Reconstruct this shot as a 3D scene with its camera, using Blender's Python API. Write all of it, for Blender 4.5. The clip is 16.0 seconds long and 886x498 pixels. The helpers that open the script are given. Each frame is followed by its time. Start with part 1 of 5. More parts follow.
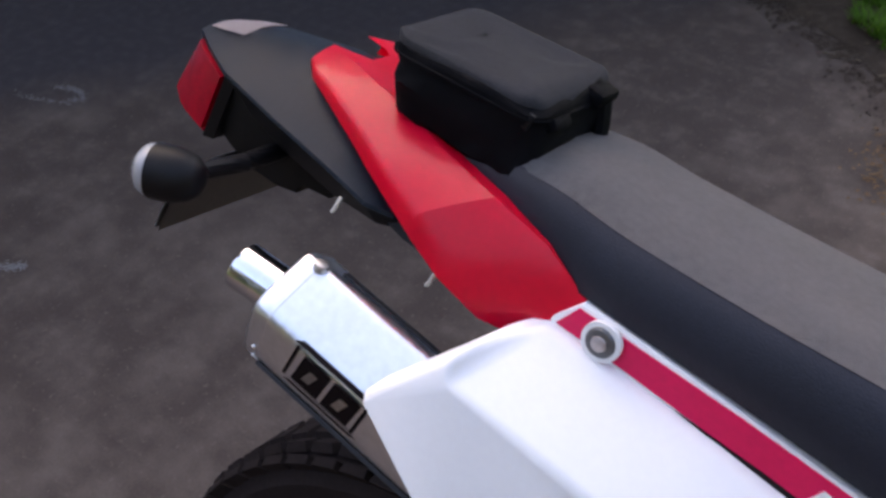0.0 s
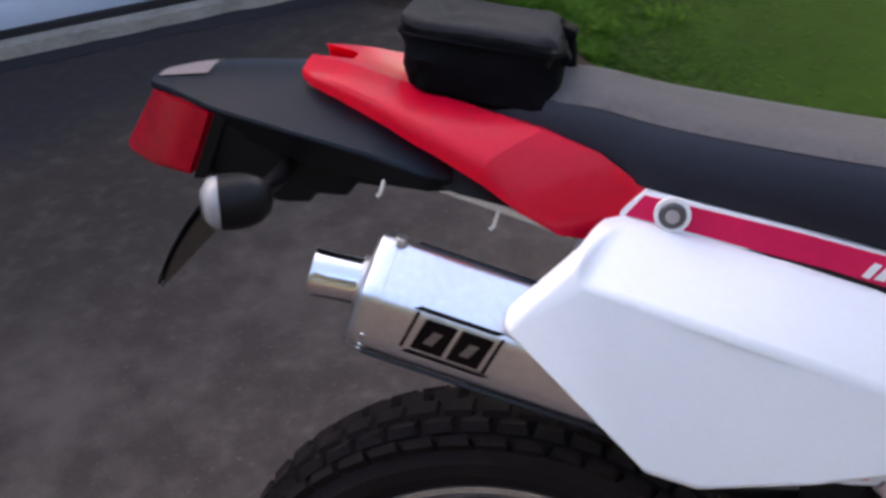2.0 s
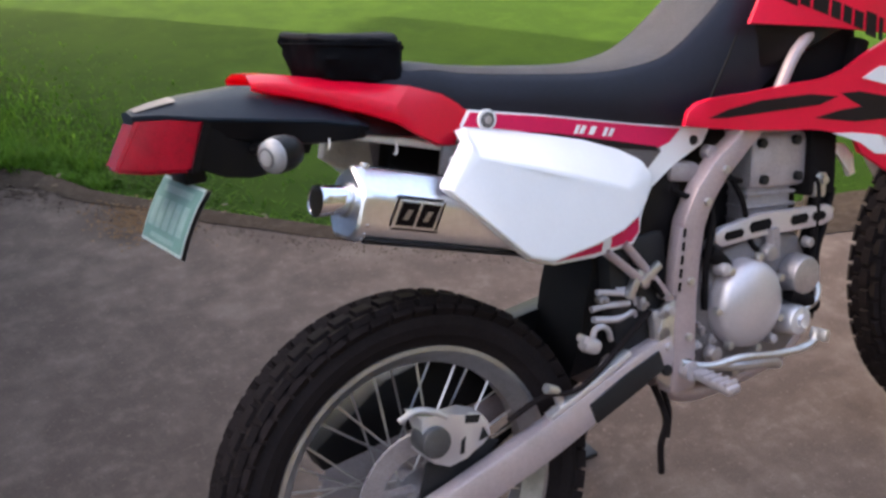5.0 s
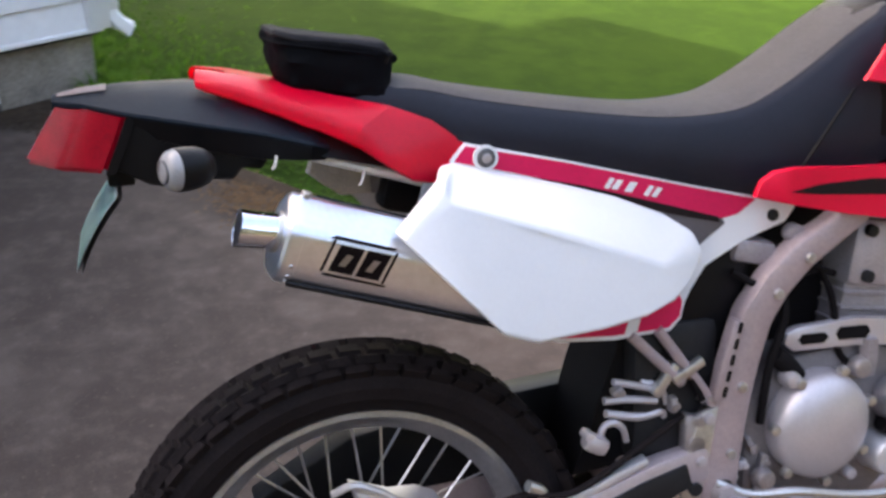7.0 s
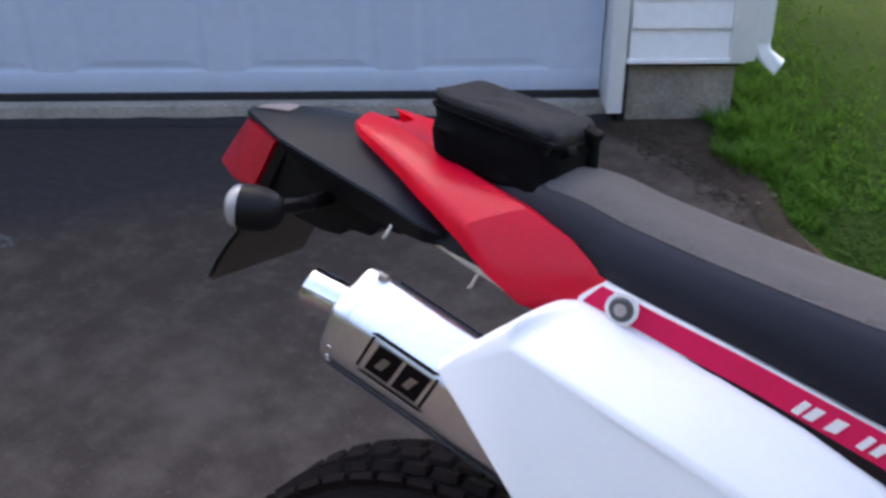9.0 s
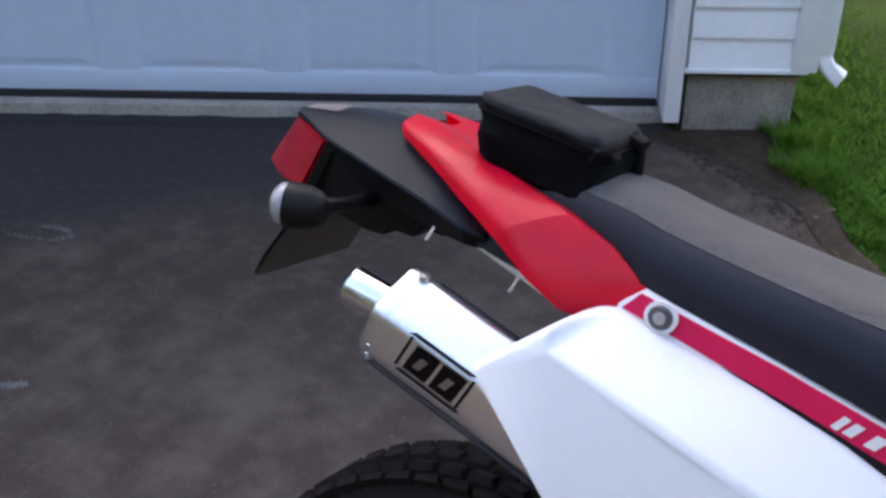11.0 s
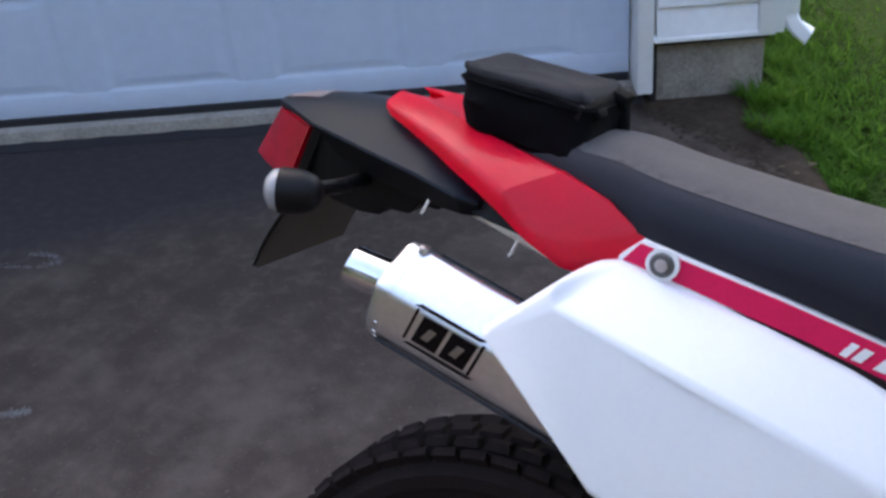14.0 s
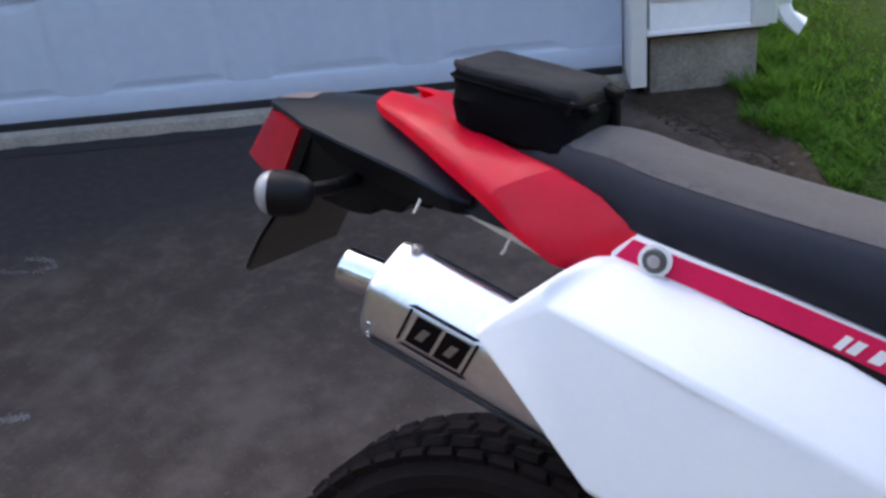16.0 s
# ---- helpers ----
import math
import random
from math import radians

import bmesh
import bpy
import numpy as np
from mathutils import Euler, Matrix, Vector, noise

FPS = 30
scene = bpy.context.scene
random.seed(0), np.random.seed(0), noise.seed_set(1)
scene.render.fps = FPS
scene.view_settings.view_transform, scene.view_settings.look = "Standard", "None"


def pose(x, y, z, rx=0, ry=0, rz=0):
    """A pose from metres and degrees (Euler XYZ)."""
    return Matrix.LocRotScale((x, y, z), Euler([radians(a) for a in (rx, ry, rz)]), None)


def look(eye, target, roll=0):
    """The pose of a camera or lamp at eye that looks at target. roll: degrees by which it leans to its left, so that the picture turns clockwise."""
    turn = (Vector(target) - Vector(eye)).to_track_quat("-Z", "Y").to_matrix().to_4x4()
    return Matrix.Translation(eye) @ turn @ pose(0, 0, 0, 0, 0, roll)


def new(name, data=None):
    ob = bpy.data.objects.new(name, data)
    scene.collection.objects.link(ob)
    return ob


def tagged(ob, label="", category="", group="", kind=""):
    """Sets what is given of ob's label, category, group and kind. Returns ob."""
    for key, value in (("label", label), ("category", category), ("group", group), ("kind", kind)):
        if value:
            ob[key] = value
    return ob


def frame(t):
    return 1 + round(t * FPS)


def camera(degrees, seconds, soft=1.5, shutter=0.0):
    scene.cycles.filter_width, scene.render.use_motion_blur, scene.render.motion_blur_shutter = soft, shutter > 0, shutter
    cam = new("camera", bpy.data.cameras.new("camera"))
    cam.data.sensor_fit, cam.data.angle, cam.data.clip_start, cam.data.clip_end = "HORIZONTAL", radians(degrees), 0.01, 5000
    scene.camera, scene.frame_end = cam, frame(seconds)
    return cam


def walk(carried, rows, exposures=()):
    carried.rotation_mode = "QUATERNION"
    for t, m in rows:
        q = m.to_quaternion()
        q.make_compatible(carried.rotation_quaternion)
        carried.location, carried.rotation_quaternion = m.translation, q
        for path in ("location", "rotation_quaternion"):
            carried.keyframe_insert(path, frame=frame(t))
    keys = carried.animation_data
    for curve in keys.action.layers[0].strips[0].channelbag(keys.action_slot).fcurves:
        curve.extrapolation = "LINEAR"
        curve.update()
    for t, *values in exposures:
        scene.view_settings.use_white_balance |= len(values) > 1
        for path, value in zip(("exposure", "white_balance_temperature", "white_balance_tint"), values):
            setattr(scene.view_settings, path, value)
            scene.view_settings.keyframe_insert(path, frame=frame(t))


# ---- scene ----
PATH = [
    (0.0, 0.3851, -0.3143, 1.4019, 50.18, 2.28, 36.26),
    (0.5, 0.4376, -0.4101, 1.4067, 53.36, 2.41, 35.48),
    (1.0, 0.4796, -0.4730, 1.4153, 53.73, 4.37, 38.27),
    (1.5, 0.3532, -0.5014, 1.3825, 53.18, 1.22, 29.67),
    (2.0, 0.1014, -0.5591, 1.4121, 51.69, 3.46, 8.48),
    (2.1, 0.0534, -0.5726, 1.4338, 51.56, 2.73, 5.62),
    (2.5, -0.1055, -0.6823, 1.3986, 54.14, 0.29, -6.51),
    (2.7, -0.1824, -0.7317, 1.3961, 53.88, 0.58, -11.38),
    (3.0, -0.3069, -0.7834, 1.3843, 57.71, 0.61, -19.02),
    (3.5, -0.5729, -0.7943, 1.3761, 58.96, 0.11, -31.78),
    (3.9, -0.6315, -0.9142, 1.4391, 60.27, -0.91, -33.85),
    (4.0, -0.6677, -0.9215, 1.4215, 61.45, -1.12, -35.3),
    (4.2, -0.6692, -1.0064, 1.4519, 60.97, -1.18, -34.04),
    (6.3, -0.5247, -0.8965, 1.417, 61.27, -1.54, -31.37),
    (6.5, -0.4818, -0.8822, 1.4055, 61.36, -2.1, -31.08),
    (6.7, -0.3856, -0.8904, 1.4069, 61.33, -2.59, -25.16),
    (7.1, -0.2099, -0.8946, 1.4106, 59.64, -3.58, -14.61),
    (7.5, -0.0895, -0.7991, 1.3869, 61.89, -2.24, -4.12),
    (8.0, 0.091, -0.6839, 1.399, 60.74, 0.57, 8.17),
    (8.3, 0.2323, -0.6575, 1.399, 61.12, -0.7, 15.92),
    (8.5, 0.313, -0.6465, 1.4052, 59.9, -1.01, 20.61),
    (9.0, 0.383, -0.6021, 1.4039, 59.61, 0.3, 28.29),
    (9.5, 0.3976, -0.589, 1.4001, 60.17, 0.97, 30.97),
    (9.7, 0.4032, -0.5953, 1.4174, 59.51, 0.13, 31.94),
    (12.0, 0.3942, -0.6061, 1.3903, 60.5, 1.64, 31.25),
    (12.5, 0.4008, -0.6138, 1.3876, 60.6, 4.19, 28.09),
    (13.0, 0.4037, -0.6179, 1.3875, 60.21, 4.64, 27.25),
    (13.5, 0.3961, -0.6227, 1.3848, 60.17, 4.63, 27.72),
    (14.0, 0.3947, -0.6239, 1.3836, 59.75, 4.58, 28.33),
    (14.5, 0.3954, -0.6231, 1.385, 59.6, 4.78, 28.35),
    (15.0, 0.3929, -0.6233, 1.3841, 59.43, 5.09, 28.2),
    (15.5, 0.3952, -0.6216, 1.385, 59.5, 5.28, 28.08),
    (16.0, 0.3983, -0.6179, 1.3844, 59.5, 5.45, 27.73),
]

cam = camera(45.9, 16.0, soft=2.9, shutter=0.4)
walk(cam, [(t, pose(x, y, z, rx, ry, rz)) for t, x, y, z, rx, ry, rz in PATH],
     exposures=[(t, stops, kelvin, tint) for t, stops, kelvin, tint in (
         (0.0, 2.66, 7400, 20), (2.0, 2.66, 7250, 19), (2.5, 2.60, 7150, 19), (3.0, 2.56, 7150, 20), (3.5, 2.70, 7350, 18), (4.0, 2.92, 7450, 16.5), (6.5, 3.02, 7450, 16.5),
         (7.1, 3.04, 7550, 16), (7.5, 3.08, 7550, 16.5), (8.0, 2.92, 7200, 17), (8.5, 2.82, 7000, 17), (9.5, 2.82, 6900, 16), (12.0, 2.80, 6900, 15), (16.0, 2.79, 6900, 15))])

# ---- light ----
# the wall of the garage runs along U, its front faces N
G0, U, N = Vector((-0.62, 2.50, 0.0)), Vector((0.878, 0.479, 0.0)), Vector((0.479, -0.878, 0.0))


def gp(u, n, z):
    """A place by its distance along the garage wall, in front of it, and its height."""
    return G0 + U * u + N * n + Vector((0, 0, z))


SUN_ELEVATION = radians(24.8)
sun_way = (U * 0.35 + N * 1.0).normalized()          # the way the light travels, seen from above
sun_vec = (sun_way * math.cos(SUN_ELEVATION) - Vector((0, 0, math.sin(SUN_ELEVATION)))).normalized()
world = bpy.data.worlds.new("sky")
scene.world = world
world.use_nodes = True
wt = world.node_tree
sky = wt.nodes.new("ShaderNodeTexSky")
sky.sky_type, sky.sun_disc = "NISHITA", False
sky.sun_elevation = SUN_ELEVATION
sky.sun_rotation = math.atan2(-sun_way.x, -sun_way.y)
sky.air_density, sky.dust_density, sky.ozone_density = 1.0, 5.0, 0.6
background = wt.nodes["Background"]
background.inputs["Strength"].default_value = 0.15
wt.links.new(sky.outputs["Color"], background.inputs["Color"])
sun_data = bpy.data.lights.new("sun", "SUN")
sun_data.energy, sun_data.angle, sun_data.color = 2.1, radians(0.6), (1.0, 0.93, 0.82)
sun = new("sun", sun_data)
sun.matrix_world = look((0, 0, 20), Vector((0, 0, 20)) + sun_vec)

# ---- materials ----


def material(name, base, rough=0.5, metal=0.0, vary=0.15, scale=20.0, bump=0.0, bump_scale=200.0, coat=0.0, spec=0.5):
    """A surface with broad and fine variation of colour and gloss, and fine relief."""
    m = bpy.data.materials.new(name)
    m.use_nodes = True
    nt = m.node_tree
    b = nt.nodes["Principled BSDF"]
    b.inputs["Metallic"].default_value = metal
    b.inputs["Coat Weight"].default_value = coat
    b.inputs["Coat Roughness"].default_value = 0.12
    b.inputs["Specular IOR Level"].default_value = spec
    tc = nt.nodes.new("ShaderNodeTexCoord")
    big = nt.nodes.new("ShaderNodeTexNoise")
    big.inputs["Scale"].default_value, big.inputs["Detail"].default_value = scale, 4
    fine = nt.nodes.new("ShaderNodeTexNoise")
    fine.inputs["Scale"].default_value, fine.inputs["Detail"].default_value = scale * 9, 3
    for n in (big, fine):
        nt.links.new(tc.outputs["Object"], n.inputs["Vector"])
    add = nt.nodes.new("ShaderNodeMath")
    add.operation = "ADD"
    nt.links.new(big.outputs["Fac"], add.inputs[0])
    nt.links.new(fine.outputs["Fac"], add.inputs[1])
    span = nt.nodes.new("ShaderNodeMapRange")
    span.inputs["From Min"].default_value, span.inputs["From Max"].default_value = 0.65, 1.35
    span.inputs["To Min"].default_value, span.inputs["To Max"].default_value = 1 - vary, 1 + vary
    nt.links.new(add.outputs[0], span.inputs["Value"])
    mix = nt.nodes.new("ShaderNodeMix")
    mix.data_type, mix.blend_type = "RGBA", "MULTIPLY"
    mix.inputs["Factor"].default_value = 1.0
    mix.inputs["A"].default_value = (*base, 1)
    nt.links.new(span.outputs["Result"], mix.inputs["B"])
    nt.links.new(mix.outputs["Result"], b.inputs["Base Color"])
    rr = nt.nodes.new("ShaderNodeMapRange")
    rr.inputs["To Min"].default_value, rr.inputs["To Max"].default_value = max(0.02, rough * (1 - vary)), min(1, rough * (1 + vary))
    nt.links.new(big.outputs["Fac"], rr.inputs["Value"])
    nt.links.new(rr.outputs["Result"], b.inputs["Roughness"])
    if bump:
        relief = nt.nodes.new("ShaderNodeTexNoise")
        relief.inputs["Scale"].default_value, relief.inputs["Detail"].default_value = bump_scale, 3
        nt.links.new(tc.outputs["Object"], relief.inputs["Vector"])
        bp = nt.nodes.new("ShaderNodeBump")
        bp.inputs["Strength"].default_value, bp.inputs["Distance"].default_value = bump, 0.002
        nt.links.new(relief.outputs["Fac"], bp.inputs["Height"])
        nt.links.new(bp.outputs["Normal"], b.inputs["Normal"])
    return m


white_plastic = material("white_plastic", (0.79, 0.795, 0.805), 0.45, vary=0.02, coat=0.1)
red_plastic = material("red_plastic", (0.97, 0.004, 0.045), 0.36, vary=0.05, spec=0.45, coat=0.3)
red_shroud = material("red_shroud", (0.82, 0.004, 0.040), 0.38, vary=0.06, spec=0.3)
red_decal = material("red_decal", (0.70, 0.011, 0.085), 0.4, spec=0.3, vary=0.08)
dark_decal = material("dark_decal", (0.014, 0.009, 0.010), 0.5, spec=0.15, vary=0.15)
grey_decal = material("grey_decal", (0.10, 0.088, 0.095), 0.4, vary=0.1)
white_decal = material("white_decal", (0.78, 0.77, 0.77), 0.4, vary=0.04)
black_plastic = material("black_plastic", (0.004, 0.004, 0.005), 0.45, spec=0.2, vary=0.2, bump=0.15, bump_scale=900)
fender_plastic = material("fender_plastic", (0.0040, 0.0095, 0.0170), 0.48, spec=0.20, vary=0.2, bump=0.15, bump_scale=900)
seat_vinyl = material("seat_vinyl", (0.0125, 0.0145, 0.0235), 0.5, spec=0.25, vary=0.15, bump=0.25, bump_scale=700)
# same vinyl as the sides; sky sheen on the top is painted grey
seat_top_sheen = material("seat_top_sheen", (0.172, 0.164, 0.166), 0.85, spec=0.3, vary=0.12, bump=0.35, bump_scale=900)
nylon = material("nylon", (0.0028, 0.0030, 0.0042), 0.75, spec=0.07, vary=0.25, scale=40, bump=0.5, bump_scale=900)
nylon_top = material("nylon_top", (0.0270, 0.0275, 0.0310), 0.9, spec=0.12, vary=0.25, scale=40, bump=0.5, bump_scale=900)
rubber = material("rubber", (0.0185, 0.0145, 0.0148), 0.9, spec=0.06, vary=0.3, scale=30, bump=0.2, bump_scale=300)
aluminium = material("aluminium", (0.77, 0.80, 0.86), 0.32, 1.0, vary=0.08, scale=15)
brushed = material("brushed", (0.62, 0.61, 0.60), 0.42, 1.0, vary=0.15, scale=25)
chrome = material("chrome", (0.80, 0.83, 0.90), 0.1, 1.0, vary=0.05)
cast_metal = material("cast_metal", (0.46, 0.43, 0.44), 0.45, 0.8, vary=0.18, scale=30, bump=0.3, bump_scale=500)
dark_metal = material("dark_metal", (0.018, 0.018, 0.02), 0.5, 0.2, spec=0.3, vary=0.3, scale=30)
frame_paint = material("frame_paint", (0.44, 0.35, 0.355), 0.38, 0.3, vary=0.12, scale=20)
swing_paint = material("swing_paint", (0.53, 0.45, 0.465), 0.38, 0.45, vary=0.1, scale=20)
rim_metal = material("rim_metal", (0.42, 0.415, 0.43), 0.33, 0.85, vary=0.2, scale=40)
spoke_metal = material("spoke_metal", (0.6, 0.6, 0.6), 0.3, 0.9, vary=0.1)
red_lens = material("red_lens", (0.27, 0.0008, 0.010), 0.25, vary=0.25, scale=40, spec=0.12, coat=0.12)
clear_lens = material("clear_lens", (0.29, 0.29, 0.30), 0.2, vary=0.15, scale=60, coat=0.4)
fender_sky_gloss = material("fender_sky_gloss", (0.46, 0.385, 0.375), 0.4, vary=0.15, scale=40)
plate_white = material("plate_white", (0.42, 0.50, 0.48), 0.5, vary=0.15, scale=60)
teal_bar = material("teal_bar", (0.25, 0.38, 0.35), 0.5, vary=0.2, scale=80)
green_plate = material("green_plate", (0.12, 0.26, 0.22), 0.4, vary=0.1)
plate_metal = material("plate_metal", (0.115, 0.105, 0.10), 0.55, 0.6, vary=0.2, scale=30)
cream_metal = material("cream_metal", (0.74, 0.70, 0.63), 0.45, 0.15, vary=0.2, scale=40)
white_paint = material("white_paint", (0.88, 0.90, 0.92), 0.5, vary=0.04, scale=3)
vinyl_siding = material("vinyl_siding", (0.87, 0.89, 0.92), 0.5, vary=0.05, scale=4)
door_paint = material("door_paint", (0.545, 0.64, 0.79), 0.5, vary=0.05, scale=2.5)
seal_shade_black = material("seal_shade_black", (0.012, 0.012, 0.016), 0.7, vary=0.2)
concrete = material("concrete", (0.29, 0.265, 0.235), 0.9, vary=0.38, scale=9, bump=0.5, bump_scale=120)
roof_shingle = material("roof_shingle", (0.08, 0.08, 0.085), 0.9, vary=0.3, scale=8, bump=0.4, bump_scale=60)
dry_leaf = material("dry_leaf", (0.085, 0.055, 0.032), 0.8, vary=0.3, scale=30)
chalk = material("chalk", (0.150, 0.138, 0.132), 0.9, vary=0.35, scale=60)
caliper_metal = material("caliper_metal", (0.74, 0.73, 0.76), 0.38, 0.7, vary=0.06, scale=30)
# darker copy of case_metal, with the recess's shade in its colour
case_recess_shade = material("case_recess_shade", (0.20, 0.18, 0.187), 0.5, 0.4, vary=0.2, scale=30, bump=0.3, bump_scale=500)
case_metal = material("case_metal", (0.34, 0.305, 0.315), 0.5, 0.4, vary=0.2, scale=30, bump=0.3, bump_scale=500)
dark_steel = material("dark_steel", (0.11, 0.11, 0.115), 0.4, 0.5, vary=0.2, scale=60)
clutch_metal = material("clutch_metal", (0.60, 0.56, 0.585), 0.42, 0.6, vary=0.06, scale=20)
head_metal = material("head_metal", (0.50, 0.455, 0.47), 0.5, 0.5, vary=0.15, scale=30, bump=0.3, bump_scale=400)
# near-black for soot, hoses and chain; also painted into shaded engine gaps
near_black = material("near_black", (0.009, 0.0075, 0.008), 0.75, vary=0.3, scale=30, spec=0.08)


def ground_material(name, dark, light, patch, patch_scale, speck, speck_scale, rough, bump, spec=0.1, pits=0.55, garage_band=None):
    """A ground surface: two broad tones, stains, and fine specks with relief; garage_band: a darker tone
    along the garage, with a wavering edge."""
    m = bpy.data.materials.new(name)
    m.use_nodes = True
    nt = m.node_tree
    b = nt.nodes["Principled BSDF"]
    b.inputs["Roughness"].default_value = rough
    b.inputs["Specular IOR Level"].default_value = spec
    tc = nt.nodes.new("ShaderNodeTexCoord")

    def noise_of(scale, detail, low, high):
        n = nt.nodes.new("ShaderNodeTexNoise")
        n.inputs["Scale"].default_value, n.inputs["Detail"].default_value = scale, detail
        nt.links.new(tc.outputs["Object"], n.inputs["Vector"])
        r = nt.nodes.new("ShaderNodeMapRange")
        r.inputs["From Min"].default_value, r.inputs["From Max"].default_value = low, high
        nt.links.new(n.outputs["Fac"], r.inputs["Value"])
        return r.outputs["Result"], n.outputs["Fac"]

    def blend(fac, a, c):
        x = nt.nodes.new("ShaderNodeMix")
        x.data_type = "RGBA"
        nt.links.new(fac, x.inputs["Factor"])
        for key, value in (("A", a), ("B", c)):
            if isinstance(value, tuple):
                x.inputs[key].default_value = (*value, 1)
            else:
                nt.links.new(value, x.inputs[key])
        return x.outputs["Result"]

    broad, wave = noise_of(1.1, 5, 0.35, 0.65)
    stain, _ = noise_of(patch_scale, 4, 0.52, 0.75)
    fine, _ = noise_of(speck_scale, 6, 0.44, 0.74)
    grain, small = noise_of(speck_scale * 6, 3, 0.3, 0.8)
    colour = blend(broad, dark, light)
    colour = blend(stain, colour, patch)
    colour = blend(fine, colour, speck)
    mottle, _ = noise_of(patch_scale * 4, 3, 0.38, 0.64)
    colour = blend(mottle, blend(stain, dark, light), colour)
    fleck, _ = noise_of(speck_scale * 2.6, 2, 0.61, 0.82)
    colour = blend(fleck, colour, tuple(c * 1.1 for c in speck))
    if garage_band:
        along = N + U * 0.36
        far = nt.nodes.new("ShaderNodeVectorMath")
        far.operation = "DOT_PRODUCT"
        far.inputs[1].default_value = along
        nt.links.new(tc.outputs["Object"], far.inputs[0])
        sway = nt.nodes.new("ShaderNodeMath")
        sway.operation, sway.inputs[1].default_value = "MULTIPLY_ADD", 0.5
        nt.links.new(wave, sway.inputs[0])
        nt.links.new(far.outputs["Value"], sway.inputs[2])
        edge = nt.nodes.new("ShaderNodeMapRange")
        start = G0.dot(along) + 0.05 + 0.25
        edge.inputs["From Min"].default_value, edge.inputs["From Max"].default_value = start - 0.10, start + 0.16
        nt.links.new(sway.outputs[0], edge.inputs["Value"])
        colour = blend(edge.outputs["Result"], blend(fine, garage_band, tuple(c * 1.35 for c in garage_band)), colour)
    if garage_band:                                         # open-sky light painted in: asphalt brightens away from the garage
        down_drive = nt.nodes.new("ShaderNodeVectorMath")
        down_drive.operation = "DOT_PRODUCT"
        down_drive.inputs[1].default_value = N + U * 0.8
        nt.links.new(tc.outputs["Object"], down_drive.inputs[0])
        drift = nt.nodes.new("ShaderNodeMath")
        drift.operation, drift.inputs[1].default_value = "MULTIPLY_ADD", 1.2
        nt.links.new(wave, drift.inputs[0])
        nt.links.new(down_drive.outputs["Value"], drift.inputs[2])
        sky_lift = nt.nodes.new("ShaderNodeMapRange")
        near = G0.dot(N + U * 0.8) + 0.6
        sky_lift.inputs["From Min"].default_value, sky_lift.inputs["From Max"].default_value = near, near + 2.7
        sky_lift.inputs["To Min"].default_value, sky_lift.inputs["To Max"].default_value = 0.87, 1.34
        nt.links.new(drift.outputs[0], sky_lift.inputs["Value"])
        tone = nt.nodes.new("ShaderNodeMix")
        tone.data_type, tone.blend_type = "RGBA", "MULTIPLY"
        tone.inputs["Factor"].default_value = 1.0
        nt.links.new(colour, tone.inputs["A"])
        nt.links.new(sky_lift.outputs["Result"], tone.inputs["B"])
        colour = tone.outputs["Result"]
    under = nt.nodes.new("ShaderNodeMix")
    under.data_type, under.blend_type = "RGBA", "MULTIPLY"
    under.inputs["Factor"].default_value = 1.0
    nt.links.new(colour, under.inputs["A"])
    nt.links.new(blend(grain, (pits, pits, pits), (1.0, 1.0, 1.0)), under.inputs["B"])
    nt.links.new(under.outputs["Result"], b.inputs["Base Color"])
    bp = nt.nodes.new("ShaderNodeBump")
    bp.inputs["Strength"].default_value, bp.inputs["Distance"].default_value = bump, 0.003
    nt.links.new(small, bp.inputs["Height"])
    nt.links.new(bp.outputs["Normal"], b.inputs["Normal"])
    return m


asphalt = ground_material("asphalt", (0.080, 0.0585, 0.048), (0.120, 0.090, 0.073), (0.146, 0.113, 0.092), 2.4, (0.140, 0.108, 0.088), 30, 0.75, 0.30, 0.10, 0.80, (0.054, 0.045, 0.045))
lawn_soil = ground_material("lawn_soil", (0.019, 0.046, 0.005), (0.030, 0.066, 0.007), (0.024, 0.056, 0.006), 1.6, (0.028, 0.063, 0.007), 14, 0.95, 0.1, 0.05, 0.9)
bare_soil = ground_material("bare_soil", (0.058, 0.041, 0.030), (0.085, 0.061, 0.044), (0.10, 0.072, 0.048), 7.0, (0.105, 0.080, 0.061), 60, 0.95, 0.8)
sandy_soil = ground_material("sandy_soil", (0.16, 0.090, 0.045), (0.24, 0.135, 0.065), (0.20, 0.13, 0.07), 9.0, (0.26, 0.17, 0.10), 60, 0.95, 0.6)


